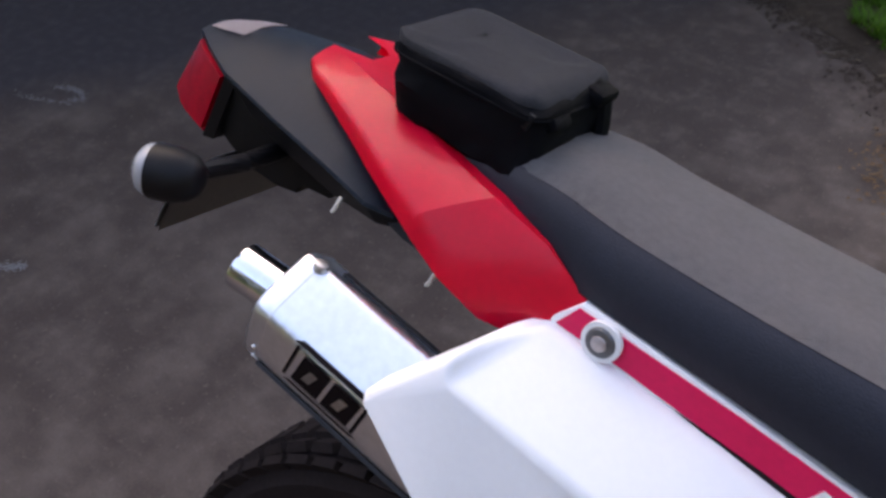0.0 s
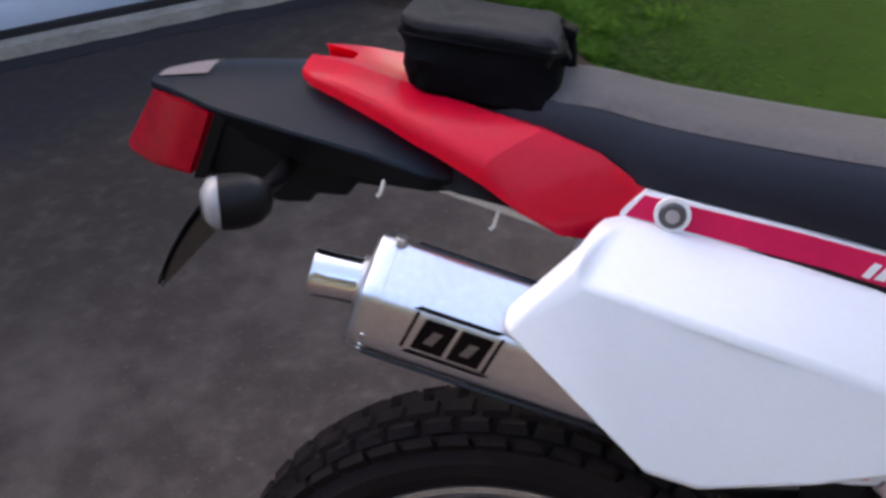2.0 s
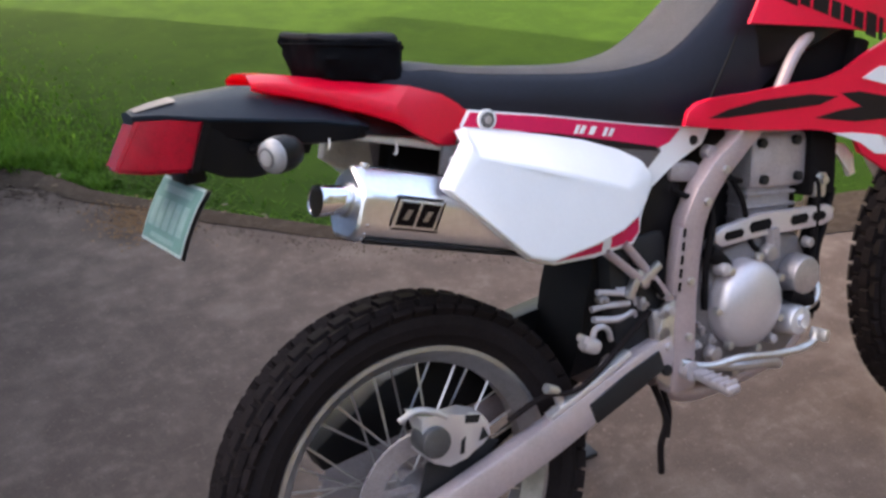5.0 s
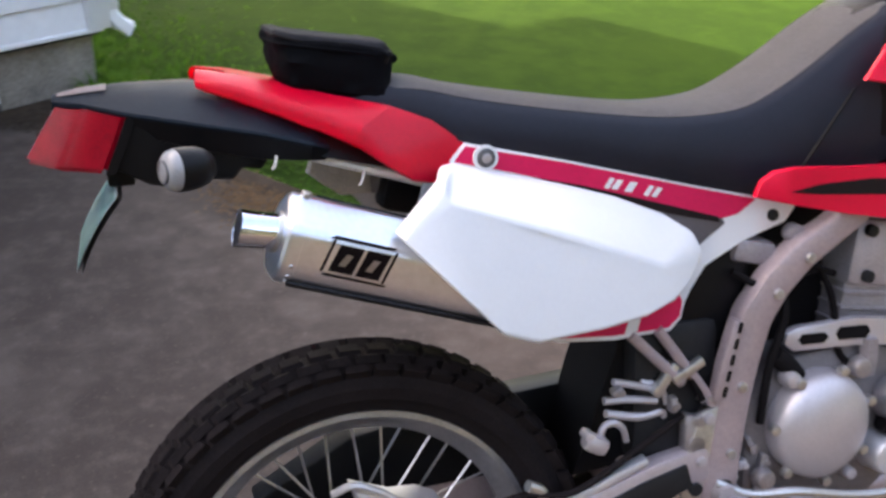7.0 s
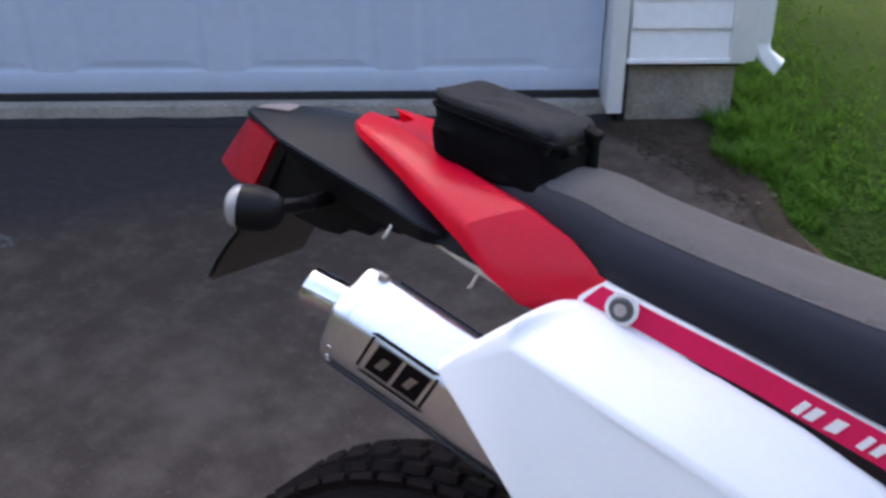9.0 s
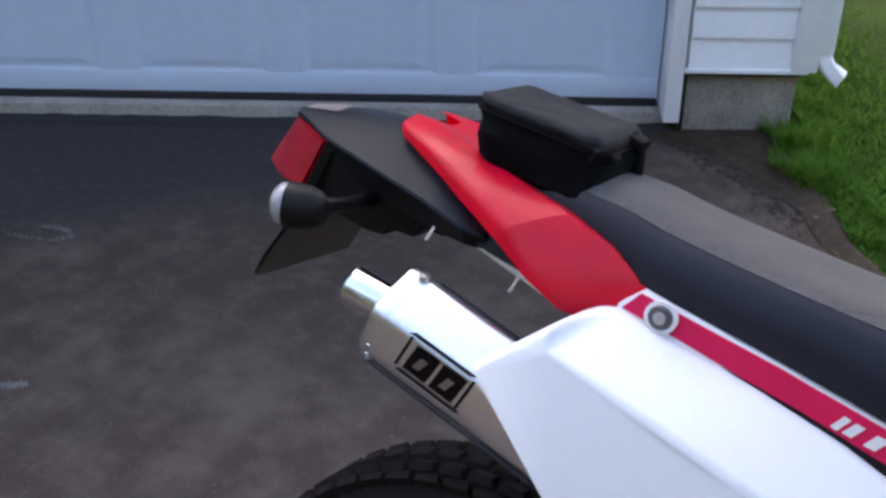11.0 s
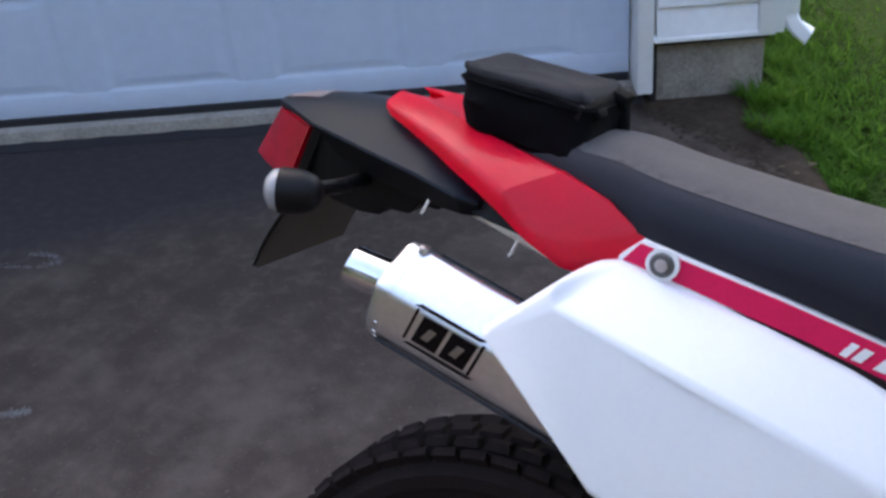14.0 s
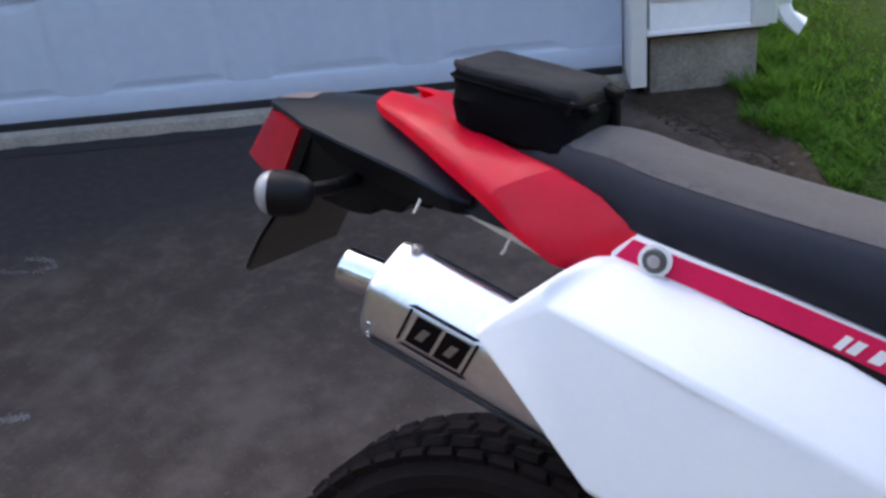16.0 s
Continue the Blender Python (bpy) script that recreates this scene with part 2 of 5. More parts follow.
def grass_material(name, low, high):
    """Thin blades, some of whose light comes through."""
    m = bpy.data.materials.new(name)
    m.use_nodes = True
    nt = m.node_tree
    b = nt.nodes["Principled BSDF"]
    b.inputs["Roughness"].default_value = 0.7
    b.inputs["Specular IOR Level"].default_value = 0.12
    geo = nt.nodes.new("ShaderNodeNewGeometry")
    ramp = nt.nodes.new("ShaderNodeValToRGB")
    e = ramp.color_ramp.elements
    e[0].color, e[1].color = (*low, 1), (*high, 1)
    nt.links.new(geo.outputs["Random Per Island"], ramp.inputs["Fac"])
    nt.links.new(ramp.outputs["Color"], b.inputs["Base Color"])
    glow = nt.nodes.new("ShaderNodeBsdfTranslucent")         # thin blades let light through
    nt.links.new(ramp.outputs["Color"], glow.inputs["Color"])
    both = nt.nodes.new("ShaderNodeMixShader")
    both.inputs["Fac"].default_value = 0.5
    nt.links.new(b.outputs["BSDF"], both.inputs[1])
    nt.links.new(glow.outputs["BSDF"], both.inputs[2])
    nt.links.new(both.outputs["Shader"], nt.nodes["Material Output"].inputs["Surface"])
    return m


grass_blade = grass_material("grass_blade", (0.038, 0.098, 0.009), (0.060, 0.138, 0.014))
lush_blade = grass_material("lush_blade", (0.050, 0.132, 0.012), (0.105, 0.23, 0.028))
leaf_green = material("leaf_green", (0.045, 0.050, 0.030), 0.7, vary=0.3, scale=2.0)

# ---- mesh helpers ----


def finish(bm, sharp=0.6):
    bmesh.ops.recalc_face_normals(bm, faces=bm.faces)
    for f in bm.faces:
        f.smooth = True
    for e in bm.edges:
        if len(e.link_faces) == 2 and e.calc_face_angle(0) > sharp:
            e.smooth = False


def part(name, bm, mat, parent=None, label="", sharp=0.6):
    """Links a bmesh as one mesh object, under a thing or a part."""
    finish(bm, sharp)
    me = bpy.data.meshes.new(name)
    bm.to_mesh(me)
    bm.free()
    me.materials.append(mat)
    ob = new(name, me)
    ob.parent = parent
    if label:
        tagged(ob, label)
    return ob


def box(bm, c, size, rot=None, bevel=0.0, segments=2):
    r = bmesh.ops.create_cube(bm, size=1.0)
    vs = r["verts"]
    m = Matrix.Translation(c) @ (rot or Matrix()) @ Matrix.Diagonal((*size, 1))
    bmesh.ops.transform(bm, matrix=m, verts=vs)
    if bevel:
        es = list({e for v in vs for e in v.link_edges})
        bmesh.ops.bevel(bm, geom=es, offset=bevel, segments=segments, profile=0.5, affect="EDGES")


def cyl(bm, p0, p1, r0, r1=None, seg=20, bevel=0.0):
    p0, p1 = Vector(p0), Vector(p1)
    r1 = r0 if r1 is None else r1
    d = p1 - p0
    q = d.to_track_quat("Z", "Y").to_matrix().to_4x4()
    r = bmesh.ops.create_cone(bm, cap_ends=True, segments=seg, radius1=r0, radius2=r1, depth=d.length,
                              matrix=Matrix.Translation((p0 + p1) / 2) @ q)
    if bevel:
        caps = {e for v in r["verts"] for f in v.link_faces if len(f.verts) == seg for e in f.edges}
        bmesh.ops.bevel(bm, geom=list(caps), offset=bevel, segments=2, profile=0.5, affect="EDGES")


def curve_points(pts, steps=6, closed=False):
    """A smooth line through the points."""
    pts = [Vector(p) for p in pts]
    n, out = len(pts), []
    for i in range(n if closed else n - 1):
        if closed:
            a, b, c, d = (pts[(i + k) % n] for k in (-1, 0, 1, 2))
        else:
            b, c = pts[i], pts[i + 1]
            a, d = (pts[i - 1] if i else b * 2 - c), (pts[i + 2] if i + 2 < n else c * 2 - b)
        for s in range(steps):
            t = s / steps
            out.append(0.5 * (2 * b + (c - a) * t + (2 * a - 5 * b + 4 * c - d) * t * t + (3 * b - a - 3 * c + d) * t ** 3))
    if not closed:
        out.append(pts[-1])
    return out


def rings_to_mesh(bm, rings, closed=True, caps=True):
    vs = [[bm.verts.new(p) for p in r] for r in rings]
    k = len(vs[0])
    for a, b in zip(vs, vs[1:]):
        for i in range(k if closed else k - 1):
            j = (i + 1) % k
            bm.faces.new((a[i], a[j], b[j], b[i]))
    if caps and closed:
        bm.faces.new(vs[0])
        bm.faces.new(vs[-1])
    return vs


def tube(bm, pts, r, seg=10, steps=5, flat=1.0, smooth=True):
    """A round or flattened bar along a line."""
    line = curve_points(pts, steps) if smooth and len(pts) > 2 else [Vector(p) for p in pts]
    rings = []
    for i, p in enumerate(line):
        d = (line[min(i + 1, len(line) - 1)] - line[max(i - 1, 0)]).normalized()
        side = d.cross(Vector((0, 1, 0)))
        side = side.normalized() if side.length > 0.05 else Vector((1, 0, 0))
        up = side.cross(d).normalized()
        rr = r(i / (len(line) - 1)) if callable(r) else r
        rings.append([p + side * math.cos(a) * rr + up * math.sin(a) * rr * flat for a in (k * math.tau / seg for k in range(seg))])
    rings_to_mesh(bm, rings)


def beam(bm, pts, heights, y, thick, bevel=0.006):
    """A box-section bar in a plane of constant y: a line of (x, z) with a height at each point."""
    line = [Vector((x, 0, z)) for x, z in pts]
    rings = []
    for i, p in enumerate(line):
        d = (line[min(i + 1, len(line) - 1)] - line[max(i - 1, 0)]).normalized()
        s = Vector((-d.z, 0, d.x)) * heights[i] / 2
        rings.append([p + s + Vector((0, y - thick / 2, 0)), p + s + Vector((0, y + thick / 2, 0)),
                      p - s + Vector((0, y + thick / 2, 0)), p - s + Vector((0, y - thick / 2, 0))])
    rings_to_mesh(bm, rings)
    bmesh.ops.bevel(bm, geom=bm.edges[:], offset=bevel, segments=2, profile=0.5, affect="EDGES")


def revolve(bm, profile, centre, seg=64, closed=True):
    """Turns a profile of (radius, y) about the y axis through centre."""
    cx, cy, cz = centre
    rings = [[Vector((cx + r * math.cos(a), cy + y, cz + r * math.sin(a))) for r, y in profile] for a in (k * math.tau / seg for k in range(seg))]
    rings.append(rings[0])
    vs = [[bm.verts.new(p) for p in r] for r in rings[:-1]]
    vs.append(vs[0])
    k = len(profile)
    for a, b in zip(vs, vs[1:]):
        for i in range(k if closed else k - 1):
            j = (i + 1) % k
            bm.faces.new((a[i], a[j], b[j], b[i]))


def sheet(bm, outline, y_of, thick, bevel=0.0):
    """A plate whose outline is given in (x, z), at the side y_of(x, z), thick towards the middle of the machine."""
    a = [bm.verts.new((x, y_of(x, z), z)) for x, z in outline]
    b = [bm.verts.new((x, y_of(x, z) + thick, z)) for x, z in outline]
    f = bm.faces.new(a)
    bm.faces.new(b)
    k = len(a)
    rim = [bm.faces.new((a[i], a[(i + 1) % k], b[(i + 1) % k], b[i])) for i in range(k)]
    if bevel:
        bmesh.ops.bevel(bm, geom=f.edges[:], offset=bevel, segments=2, profile=0.5, affect="EDGES")
    bmesh.ops.triangulate(bm, faces=[q for q in bm.faces if len(q.verts) > 4])


def fresh():
    return bmesh.new()


# ---- the ground ----
bm = fresh()
s = 600.0
grid = [-s, -60, -20, -8, -4, -2, 0, 2, 4, 8, 20, 60, s]
vs = [[bm.verts.new((x, y, -0.02)) for x in grid] for y in grid]
for j in range(len(grid) - 1):
    for i in range(len(grid) - 1):
        bm.faces.new((vs[j][i], vs[j][i + 1], vs[j + 1][i + 1], vs[j + 1][i]))
ground = part("ground", bm, lawn_soil)
tagged(ground, "mown green lawn ground reaching the horizon", "lawn", kind="structure")

# edge of the driveway: distance along the wall at each distance in front of it
EDGE = [(-0.2, 0.26), (0.25, 0.27), (0.7, 0.29), (1.1, 0.38), (1.5, 0.50), (2.0, 0.72), (2.4, 1.0), (2.8, 1.38), (4.0, 2.2), (7.0, 3.2), (14.0, 4.2)]


def edge_u(n):
    for (n0, u0), (n1, u1) in zip(EDGE, EDGE[1:]):
        if n <= n1:
            return u0 + (u1 - u0) * (n - n0) / (n1 - n0)
    return EDGE[-1][1]


bm = fresh()
steps = [-0.2 + 0.05 * i for i in range(80)] + [4 + 0.5 * i for i in range(21)]
right, left = [], []
for n in steps:
    wob = 0.02 * noise.noise((n * 5, 0.3, 0)) + 0.012 * noise.noise((n * 17, 2.3, 0))
    right.append(gp(edge_u(n) + wob, n, 0))
    left.append(gp(-6.5, n, 0))
top = [[bm.verts.new(a), bm.verts.new(b), bm.verts.new(b + U * 0.02 - Vector((0, 0, 0.03)))] for a, b in zip(left, right)]
for a, b in zip(top, top[1:]):
    bm.faces.new((a[0], a[1], b[1], b[0]))
    bm.faces.new((a[1], a[2], b[2], b[1]))
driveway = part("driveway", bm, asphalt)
tagged(driveway, "weathered dark grey asphalt driveway with pale scuffs", "driveway", kind="structure")

# a strip of bare soil where the asphalt ends, at the foot of the wall
bm = fresh()
rings = []
for i in range(46):
    n = -0.05 + i * 0.09
    w = 0.075 + 0.085 * max(0, 1 - n / 0.7) + 0.04 * noise.noise((n * 3, 9.1, 0)) + 0.28 * min(1, max(0, (n - 2.1) / 0.6)) * min(1, max(0, (4.1 - n) / 0.9))
    rings.append([gp(edge_u(n) - 0.02 - 0.25 * max(0, 1 - n / 0.45) + 0.022 * noise.noise((n * 9, 4, 0)), n, 0.003), gp(edge_u(n) + 0.05, n, 0.008),
                  gp(edge_u(n) + w, n, -0.012)])
rings_to_mesh(bm, rings, closed=False)
soil = part("soil_strip", bm, bare_soil)
tagged(soil, "strip of brown bare soil along the asphalt edge", "soil", kind="structure")

# a spill of sandy soil on the edge of the asphalt
bm = fresh()
dust = random.Random(8)
for _ in range(900):
    p = gp(0.27 + dust.gauss(0, 0.055), 0.97 + dust.gauss(0, 0.075), 0.004 + 0.002 * dust.random())
    a, l = dust.uniform(0, math.tau), dust.uniform(0.002, 0.008)
    d, e = Vector((math.cos(a), math.sin(a), 0)) * l, Vector((-math.sin(a), math.cos(a), 0)) * l * 0.7
    bm.faces.new([bm.verts.new(x) for x in (p - d, p - e, p + d, p + e)])
tagged(part("sand_spill", bm, sandy_soil), "loose orange sandy soil beside the lawn", "soil", kind="stuff")
bm = fresh()
for _ in range(2600):                                 # thin soil washed over the rim of the asphalt
    n = -0.04 + 2.6 * dust.random() ** 2.2
    p = gp(edge_u(n) - 0.04 - 0.24 * max(0, 1 - n / 0.45) + dust.gauss(0, 0.045), n, 0.0035 + 0.001 * dust.random())
    a, l = dust.uniform(0, math.tau), dust.uniform(0.002, 0.011) * (1 if n < 0.6 else 0.5)
    d, e = Vector((math.cos(a), math.sin(a), 0)) * l, Vector((-math.sin(a), math.cos(a), 0)) * l * 0.7
    bm.faces.new([bm.verts.new(x) for x in (p - d, p - e, p + d, p + e)])
tagged(part("washed_soil", bm, bare_soil), "thin brown soil washed over the asphalt edge", "soil", kind="stuff")

# ---- the garage ----
wall_rot = Matrix.Rotation(math.atan2(U.y, U.x), 4, "Z")


def wall_box(bm, u0, u1, n0, n1, z0, z1, bevel=0.0):
    """A box by its ranges along the wall, in front of it and in height."""
    box(bm, gp((u0 + u1) / 2, (n0 + n1) / 2, (z0 + z1) / 2), (u1 - u0, abs(n1 - n0), z1 - z0), wall_rot, bevel)


bm = fresh()
wall_box(bm, 0.0105, 0.36, -0.20, -0.030, -0.1, 0.2055, 0.006)
foundation = part("foundation", bm, concrete)
tagged(foundation, "bare grey concrete foundation under the siding", "foundation", kind="structure")
bm = fresh()
wall_box(bm, 0.15, 0.36, -4.69, -0.201, -0.1, 0.2275)
tagged(part("foundation_side", bm, concrete), "grey concrete foundation along the side wall", "foundation", kind="structure")

bm = fresh()
wall_box(bm, -3.6, -0.03, -0.6, -0.045, -0.12, 0.058, 0.008)
slab = part("slab", bm, concrete)
tagged(slab, "pale concrete garage slab edge below the door", "slab", kind="structure")

bm = fresh()
rings = []
for i in range(230):
    u = -5.2 + 5.17 * i / 229
    wide = 0.022 + 0.016 * noise.noise((u * 6, 0.7, 0)) + 0.008 * noise.noise((u * 23, 3.1, 0))
    rise = 0.006 + 0.010 * max(0, noise.noise((u * 9, 8.2, 0)))
    rings.append([gp(u, -0.046, -0.004), gp(u, -0.044, 0.010 + rise), gp(u, -0.030 + wide * 0.4, 0.006 + rise * 0.5), gp(u, -0.026 + wide, 0.002)])
rings_to_mesh(bm, rings, closed=False)
tagged(part("expansion_joint", bm, seal_shade_black), "black dirt-filled joint between the slab and the asphalt", "joint", kind="structure")

bm = fresh()
wall_box(bm, 0.0, 0.37, -0.2, 0.004, 0.228, 2.45)
wall_front = part("wall_front", bm, white_paint)
tagged(wall_front, "white wall beside the garage door", "wall", kind="structure")
for k in range(22):                                   # siding boards, each leaning out at its foot
    z0 = 0.236 + 0.0985 * k
    rings = [[gp(u, 0.022, z0), gp(u, 0.006, z0), gp(u, 0.006, z0 + 0.0975), gp(u, 0.009, z0 + 0.0975), gp(u, 0.022, z0 + 0.012)] for u in (0.002, 0.318)]
    b2 = fresh()
    rings_to_mesh(b2, rings)
    part("siding_board", b2, vinyl_siding, wall_front)
bm = fresh()
wall_box(bm, -0.008, 0.375, -0.02, 0.030, 0.220, 0.235, 0.003)
part("starter_strip", bm, white_paint, wall_front)
# dark strips stand in for shade below the siding and beside the casing
bm = fresh()
wall_box(bm, -0.006, 0.362, -0.03, 0.012, 0.206, 0.2195, 0.002)
part("sill_shade", bm, seal_shade_black, wall_front, "dark strip painted as shade under the siding")
bm = fresh()
wall_box(bm, -0.0095, 0.010, -0.05, -0.018, 0.0, 0.2055, 0.002)
part("sill_shade", bm, seal_shade_black, wall_front)

bm = fresh()
wall_box(bm, 0.319, 0.385, 0.005, 0.034, 0.228, 2.45, 0.004)
wall_box(bm, 0.371, 0.400, -0.08, 0.034, 0.228, 2.45, 0.004)
corner = part("corner_trim", bm, white_paint)
tagged(corner, "white vinyl corner trim post", "trim", kind="structure")

bm = fresh()
wall_box(bm, -0.062, -0.010, -0.16, 0.030, 0.050, 2.45, 0.005)
trim = part("door_trim", bm, white_paint)
tagged(trim, "white casing beside the garage door", "trim", kind="structure")
bm = fresh()
wall_box(bm, -5.2, -0.066, -0.16, 0.03, 2.30, 2.45, 0.005)
tagged(part("door_trim_head", bm, white_paint), "white casing above the garage door", "trim", kind="structure")

# the sectional door: rails and stiles proud of sunken, raised-field panels
DOOR_N, DOOR_R, DOOR_L = -0.10, -0.068, -5.1
bm = fresh()
wall_box(bm, DOOR_L, DOOR_R, DOOR_N - 0.05, DOOR_N - 0.0095, 0.075, 2.30)
door = part("garage_door", bm, door_paint)
tagged(door, "closed white raised-panel sectional garage door", "garage door", kind="structure")


def door_section(z0, z1):
    b = fresh()
    lo, hi = z0 + 0.072, z0 + 0.413
    n0, n1 = DOOR_N - 0.009, DOOR_N
    wall_box(b, DOOR_L, DOOR_R, n0, n1, z0, lo, 0.0015)
    wall_box(b, DOOR_L, DOOR_R, n0, n1, hi, z1 - 0.003, 0.0015)
    k, us = 0, []
    while -0.235 - 0.567 * k > DOOR_L + 0.5:
        us.append((-0.685 - 0.567 * k, -0.235 - 0.567 * k))
        k += 1
    edge = DOOR_R
    for a, c in us:
        wall_box(b, c, edge, n0, n1, lo, hi)
        edge = a
    wall_box(b, DOOR_L, edge, n0, n1, lo, hi)
    part("door_section", b, door_paint, door)
    for a, c in us:
        b = fresh()
        rings = [[gp(a + du, n1 - dn, lo + dz), gp(c - du, n1 - dn, lo + dz), gp(c - du, n1 - dn, hi - dz), gp(a + du, n1 - dn, hi - dz)]
                 for du, dz, dn in ((0.0, 0.0, 0.0002), (0.022, 0.010, 0.0042), (0.034, 0.020, 0.0042), (0.068, 0.040, 0.0005))]
        v = rings_to_mesh(b, rings, caps=False)
        b.faces.new(v[-1])
        part("door_panel", b, door_paint, door, sharp=0.02)


for k in range(4):
    door_section(0.084 + 0.545 * k, 0.084 + 0.545 * (k + 1))
bm = fresh()
wall_box(bm, DOOR_L, DOOR_R, DOOR_N - 0.04, DOOR_N + 0.008, 0.054, 0.0835, 0.004)
part("bottom_seal", bm, seal_shade_black, door, "black rubber seal under the door")

# downspout with its elbow at the corner
bm = fresh()
wall_box(bm, 0.402, 0.455, -0.07, 0.0, 0.275, 2.4, 0.008)
rings = []
for p, d in ((gp(0.428, -0.035, 0.30), Vector((0, 0, -1))), (gp(0.429, -0.034, 0.274), (U * 0.12 + Vector((0, 0, -1))).normalized()), (gp(0.433, -0.030, 0.254), (U * 0.4 + Vector((0, 0, -1))).normalized()),
             (gp(0.442, -0.024, 0.236), (U * 0.8 + Vector((0, 0, -0.9))).normalized()), (gp(0.456, -0.017, 0.220), (U + Vector((0, 0, -0.7))).normalized()), (gp(0.492, -0.004, 0.194), (U + N * 0.4 + Vector((0, 0, -0.55))).normalized())):
    a = N if abs(d.z) > 0.9 else d.cross(Vector((0, 0, 1))).normalized()
    c = d.cross(a).normalized()
    rings.append([p + a * 0.028 * i + c * 0.025 * j for i, j in ((1, 0.7), (0.7, 1), (-0.7, 1), (-1, 0.7), (-1, -0.7), (-0.7, -1), (0.7, -1), (1, -0.7))])
rings_to_mesh(bm, rings)
spout = part("downspout", bm, white_paint)
tagged(spout, "white metal downspout with elbow at the corner", "downspout")

# the rest of the house, closed, with a low eave over the door
# unseen; depth, eave and roof sized to cast the shade on drive and lawn
bm = fresh()
wall_box(bm, -8.0, 0.36, -4.7, -0.62, 0.0, 2.62)
wall_box(bm, -8.0, 0.36, -0.62, -0.17, 2.46, 2.62)
wall_box(bm, -8.0, -5.2, -0.62, 0.0, 0.0, 2.45)
house = part("wall_house", bm, vinyl_siding)
tagged(house, "unseen white sided house wall above and behind the garage", "wall", kind="structure")
bm = fresh()
rings = [[gp(u, 0.45, 2.58), gp(u, 0.45, 2.70), gp(u, -2.2, 4.6), gp(u, -4.95, 2.70), gp(u, -4.95, 2.58)] for u in (-8.4, 0.62)]
rings_to_mesh(bm, rings)
tagged(part("roof", bm, roof_shingle), "unseen dark shingled gable roof, sized for its shade", "roof", kind="structure")

# ---- the motorcycle, built upright and leant on its side stand ----
LEAN = 15.72
bike = new("motorcycle")
bike.matrix_world = pose(0, 0, 0, -LEAN, 0, 0)
tagged(bike, "red white and black dirt motorcycle leaning on its side stand", "motorcycle")


def wheel(name, centre, tyre_r, tyre_w, rim_r, knobs, label):
    cx, cy, cz = centre
    w = tyre_w / 2
    b = fresh()
    revolve(b, [(rim_r, -0.040), (rim_r + 0.001, -0.036), (rim_r - 0.006, -0.034), (rim_r - 0.012, -0.022), (rim_r - 0.026, -0.014), (rim_r - 0.027, 0.014),
                (rim_r - 0.012, 0.022), (rim_r - 0.006, 0.034), (rim_r + 0.001, 0.036), (rim_r, 0.040), (rim_r - 0.007, 0.041), (rim_r - 0.012, 0.037), (rim_r - 0.017, 0.026),
                (rim_r - 0.031, 0.014), (rim_r - 0.032, -0.014), (rim_r - 0.017, -0.026), (rim_r - 0.012, -0.037), (rim_r - 0.007, -0.041)], centre, 96)
    rim = part(name, b, rim_metal, bike, label)
    b = fresh()
    t = tyre_r - 0.006
    revolve(b, [(rim_r - 0.006, -0.036), (rim_r + 0.012, -0.041), (rim_r + 0.3 * (t - rim_r), -w * 0.92), (rim_r + 0.55 * (t - rim_r), -w), (t - 0.016, -w * 0.9), (t - 0.006, -w * 0.62),
                (t, -w * 0.25), (t, w * 0.25), (t - 0.006, w * 0.62), (t - 0.016, w * 0.9), (rim_r + 0.55 * (t - rim_r), w), (rim_r + 0.3 * (t - rim_r), w * 0.92),
                (rim_r + 0.012, 0.041), (rim_r - 0.006, 0.036)], centre, 96)
    part("tyre", b, rubber, rim, "black knobbly tyre")
    b = fresh()
    for row, (yy, drop, tilt) in enumerate(((-0.86, 0.013, 50), (-0.45, 0.003, 18), (0.0, 0.0, 0), (0.45, 0.003, -18), (0.86, 0.013, -50))):
        for k in range(knobs):
            a = (k + 0.5 * (row % 2)) * math.tau / knobs
            m = Matrix.Translation(centre) @ Matrix.Rotation(-a, 4, "Y") @ Matrix.Translation((t - drop + 0.0012, yy * w, 0)) @ Matrix.Rotation(radians(tilt), 4, "Z")
            q = bmesh.ops.create_cube(b, size=1.0, matrix=m @ Matrix.Diagonal((0.0105, w * 0.50, 0.80 * math.tau * tyre_r / knobs, 1)))
            outer = [v for v in q["verts"] if (m.inverted() @ v.co).x > 0]
            mid = sum((v.co for v in outer), Vector()) / 4
            for v in outer:
                v.co = mid + (v.co - mid) * 0.86
    part("tread", b, rubber, rim)
    b = fresh()
    cyl(b, (cx, -0.055, cz), (cx, 0.055, cz), 0.024, seg=24)
    for s_ in (-1, 1):
        cyl(b, (cx, 0.028 * s_, cz), (cx, 0.034 * s_, cz), 0.046, seg=28, bevel=0.001)
        cyl(b, (cx, 0.055 * s_, cz), (cx, 0.105 * s_, cz), 0.011, seg=14)
    part("hub", b, cast_metal, rim)
    b = fresh()
    cyl(b, (0, 0, 0), (0, 0, 1), 0.0018, seg=6)
    one = None
    for k in range(36):
        s_ = 1 if k % 2 else -1
        lead = (1 if (k // 2) % 2 else -1) * radians(38)
        a = k * math.tau / 36
        p0 = Vector((cx + 0.042 * math.cos(a + lead), 0.031 * s_, cz + 0.042 * math.sin(a + lead)))
        p1 = Vector((cx + (rim_r - 0.03) * math.cos(a), 0.008 * s_, cz + (rim_r - 0.03) * math.sin(a)))
        d = p1 - p0
        if one is None:
            one = part("spoke", b, spoke_metal, rim)
            ob = one
        else:
            ob = new("spoke", one.data)
            ob.parent = rim
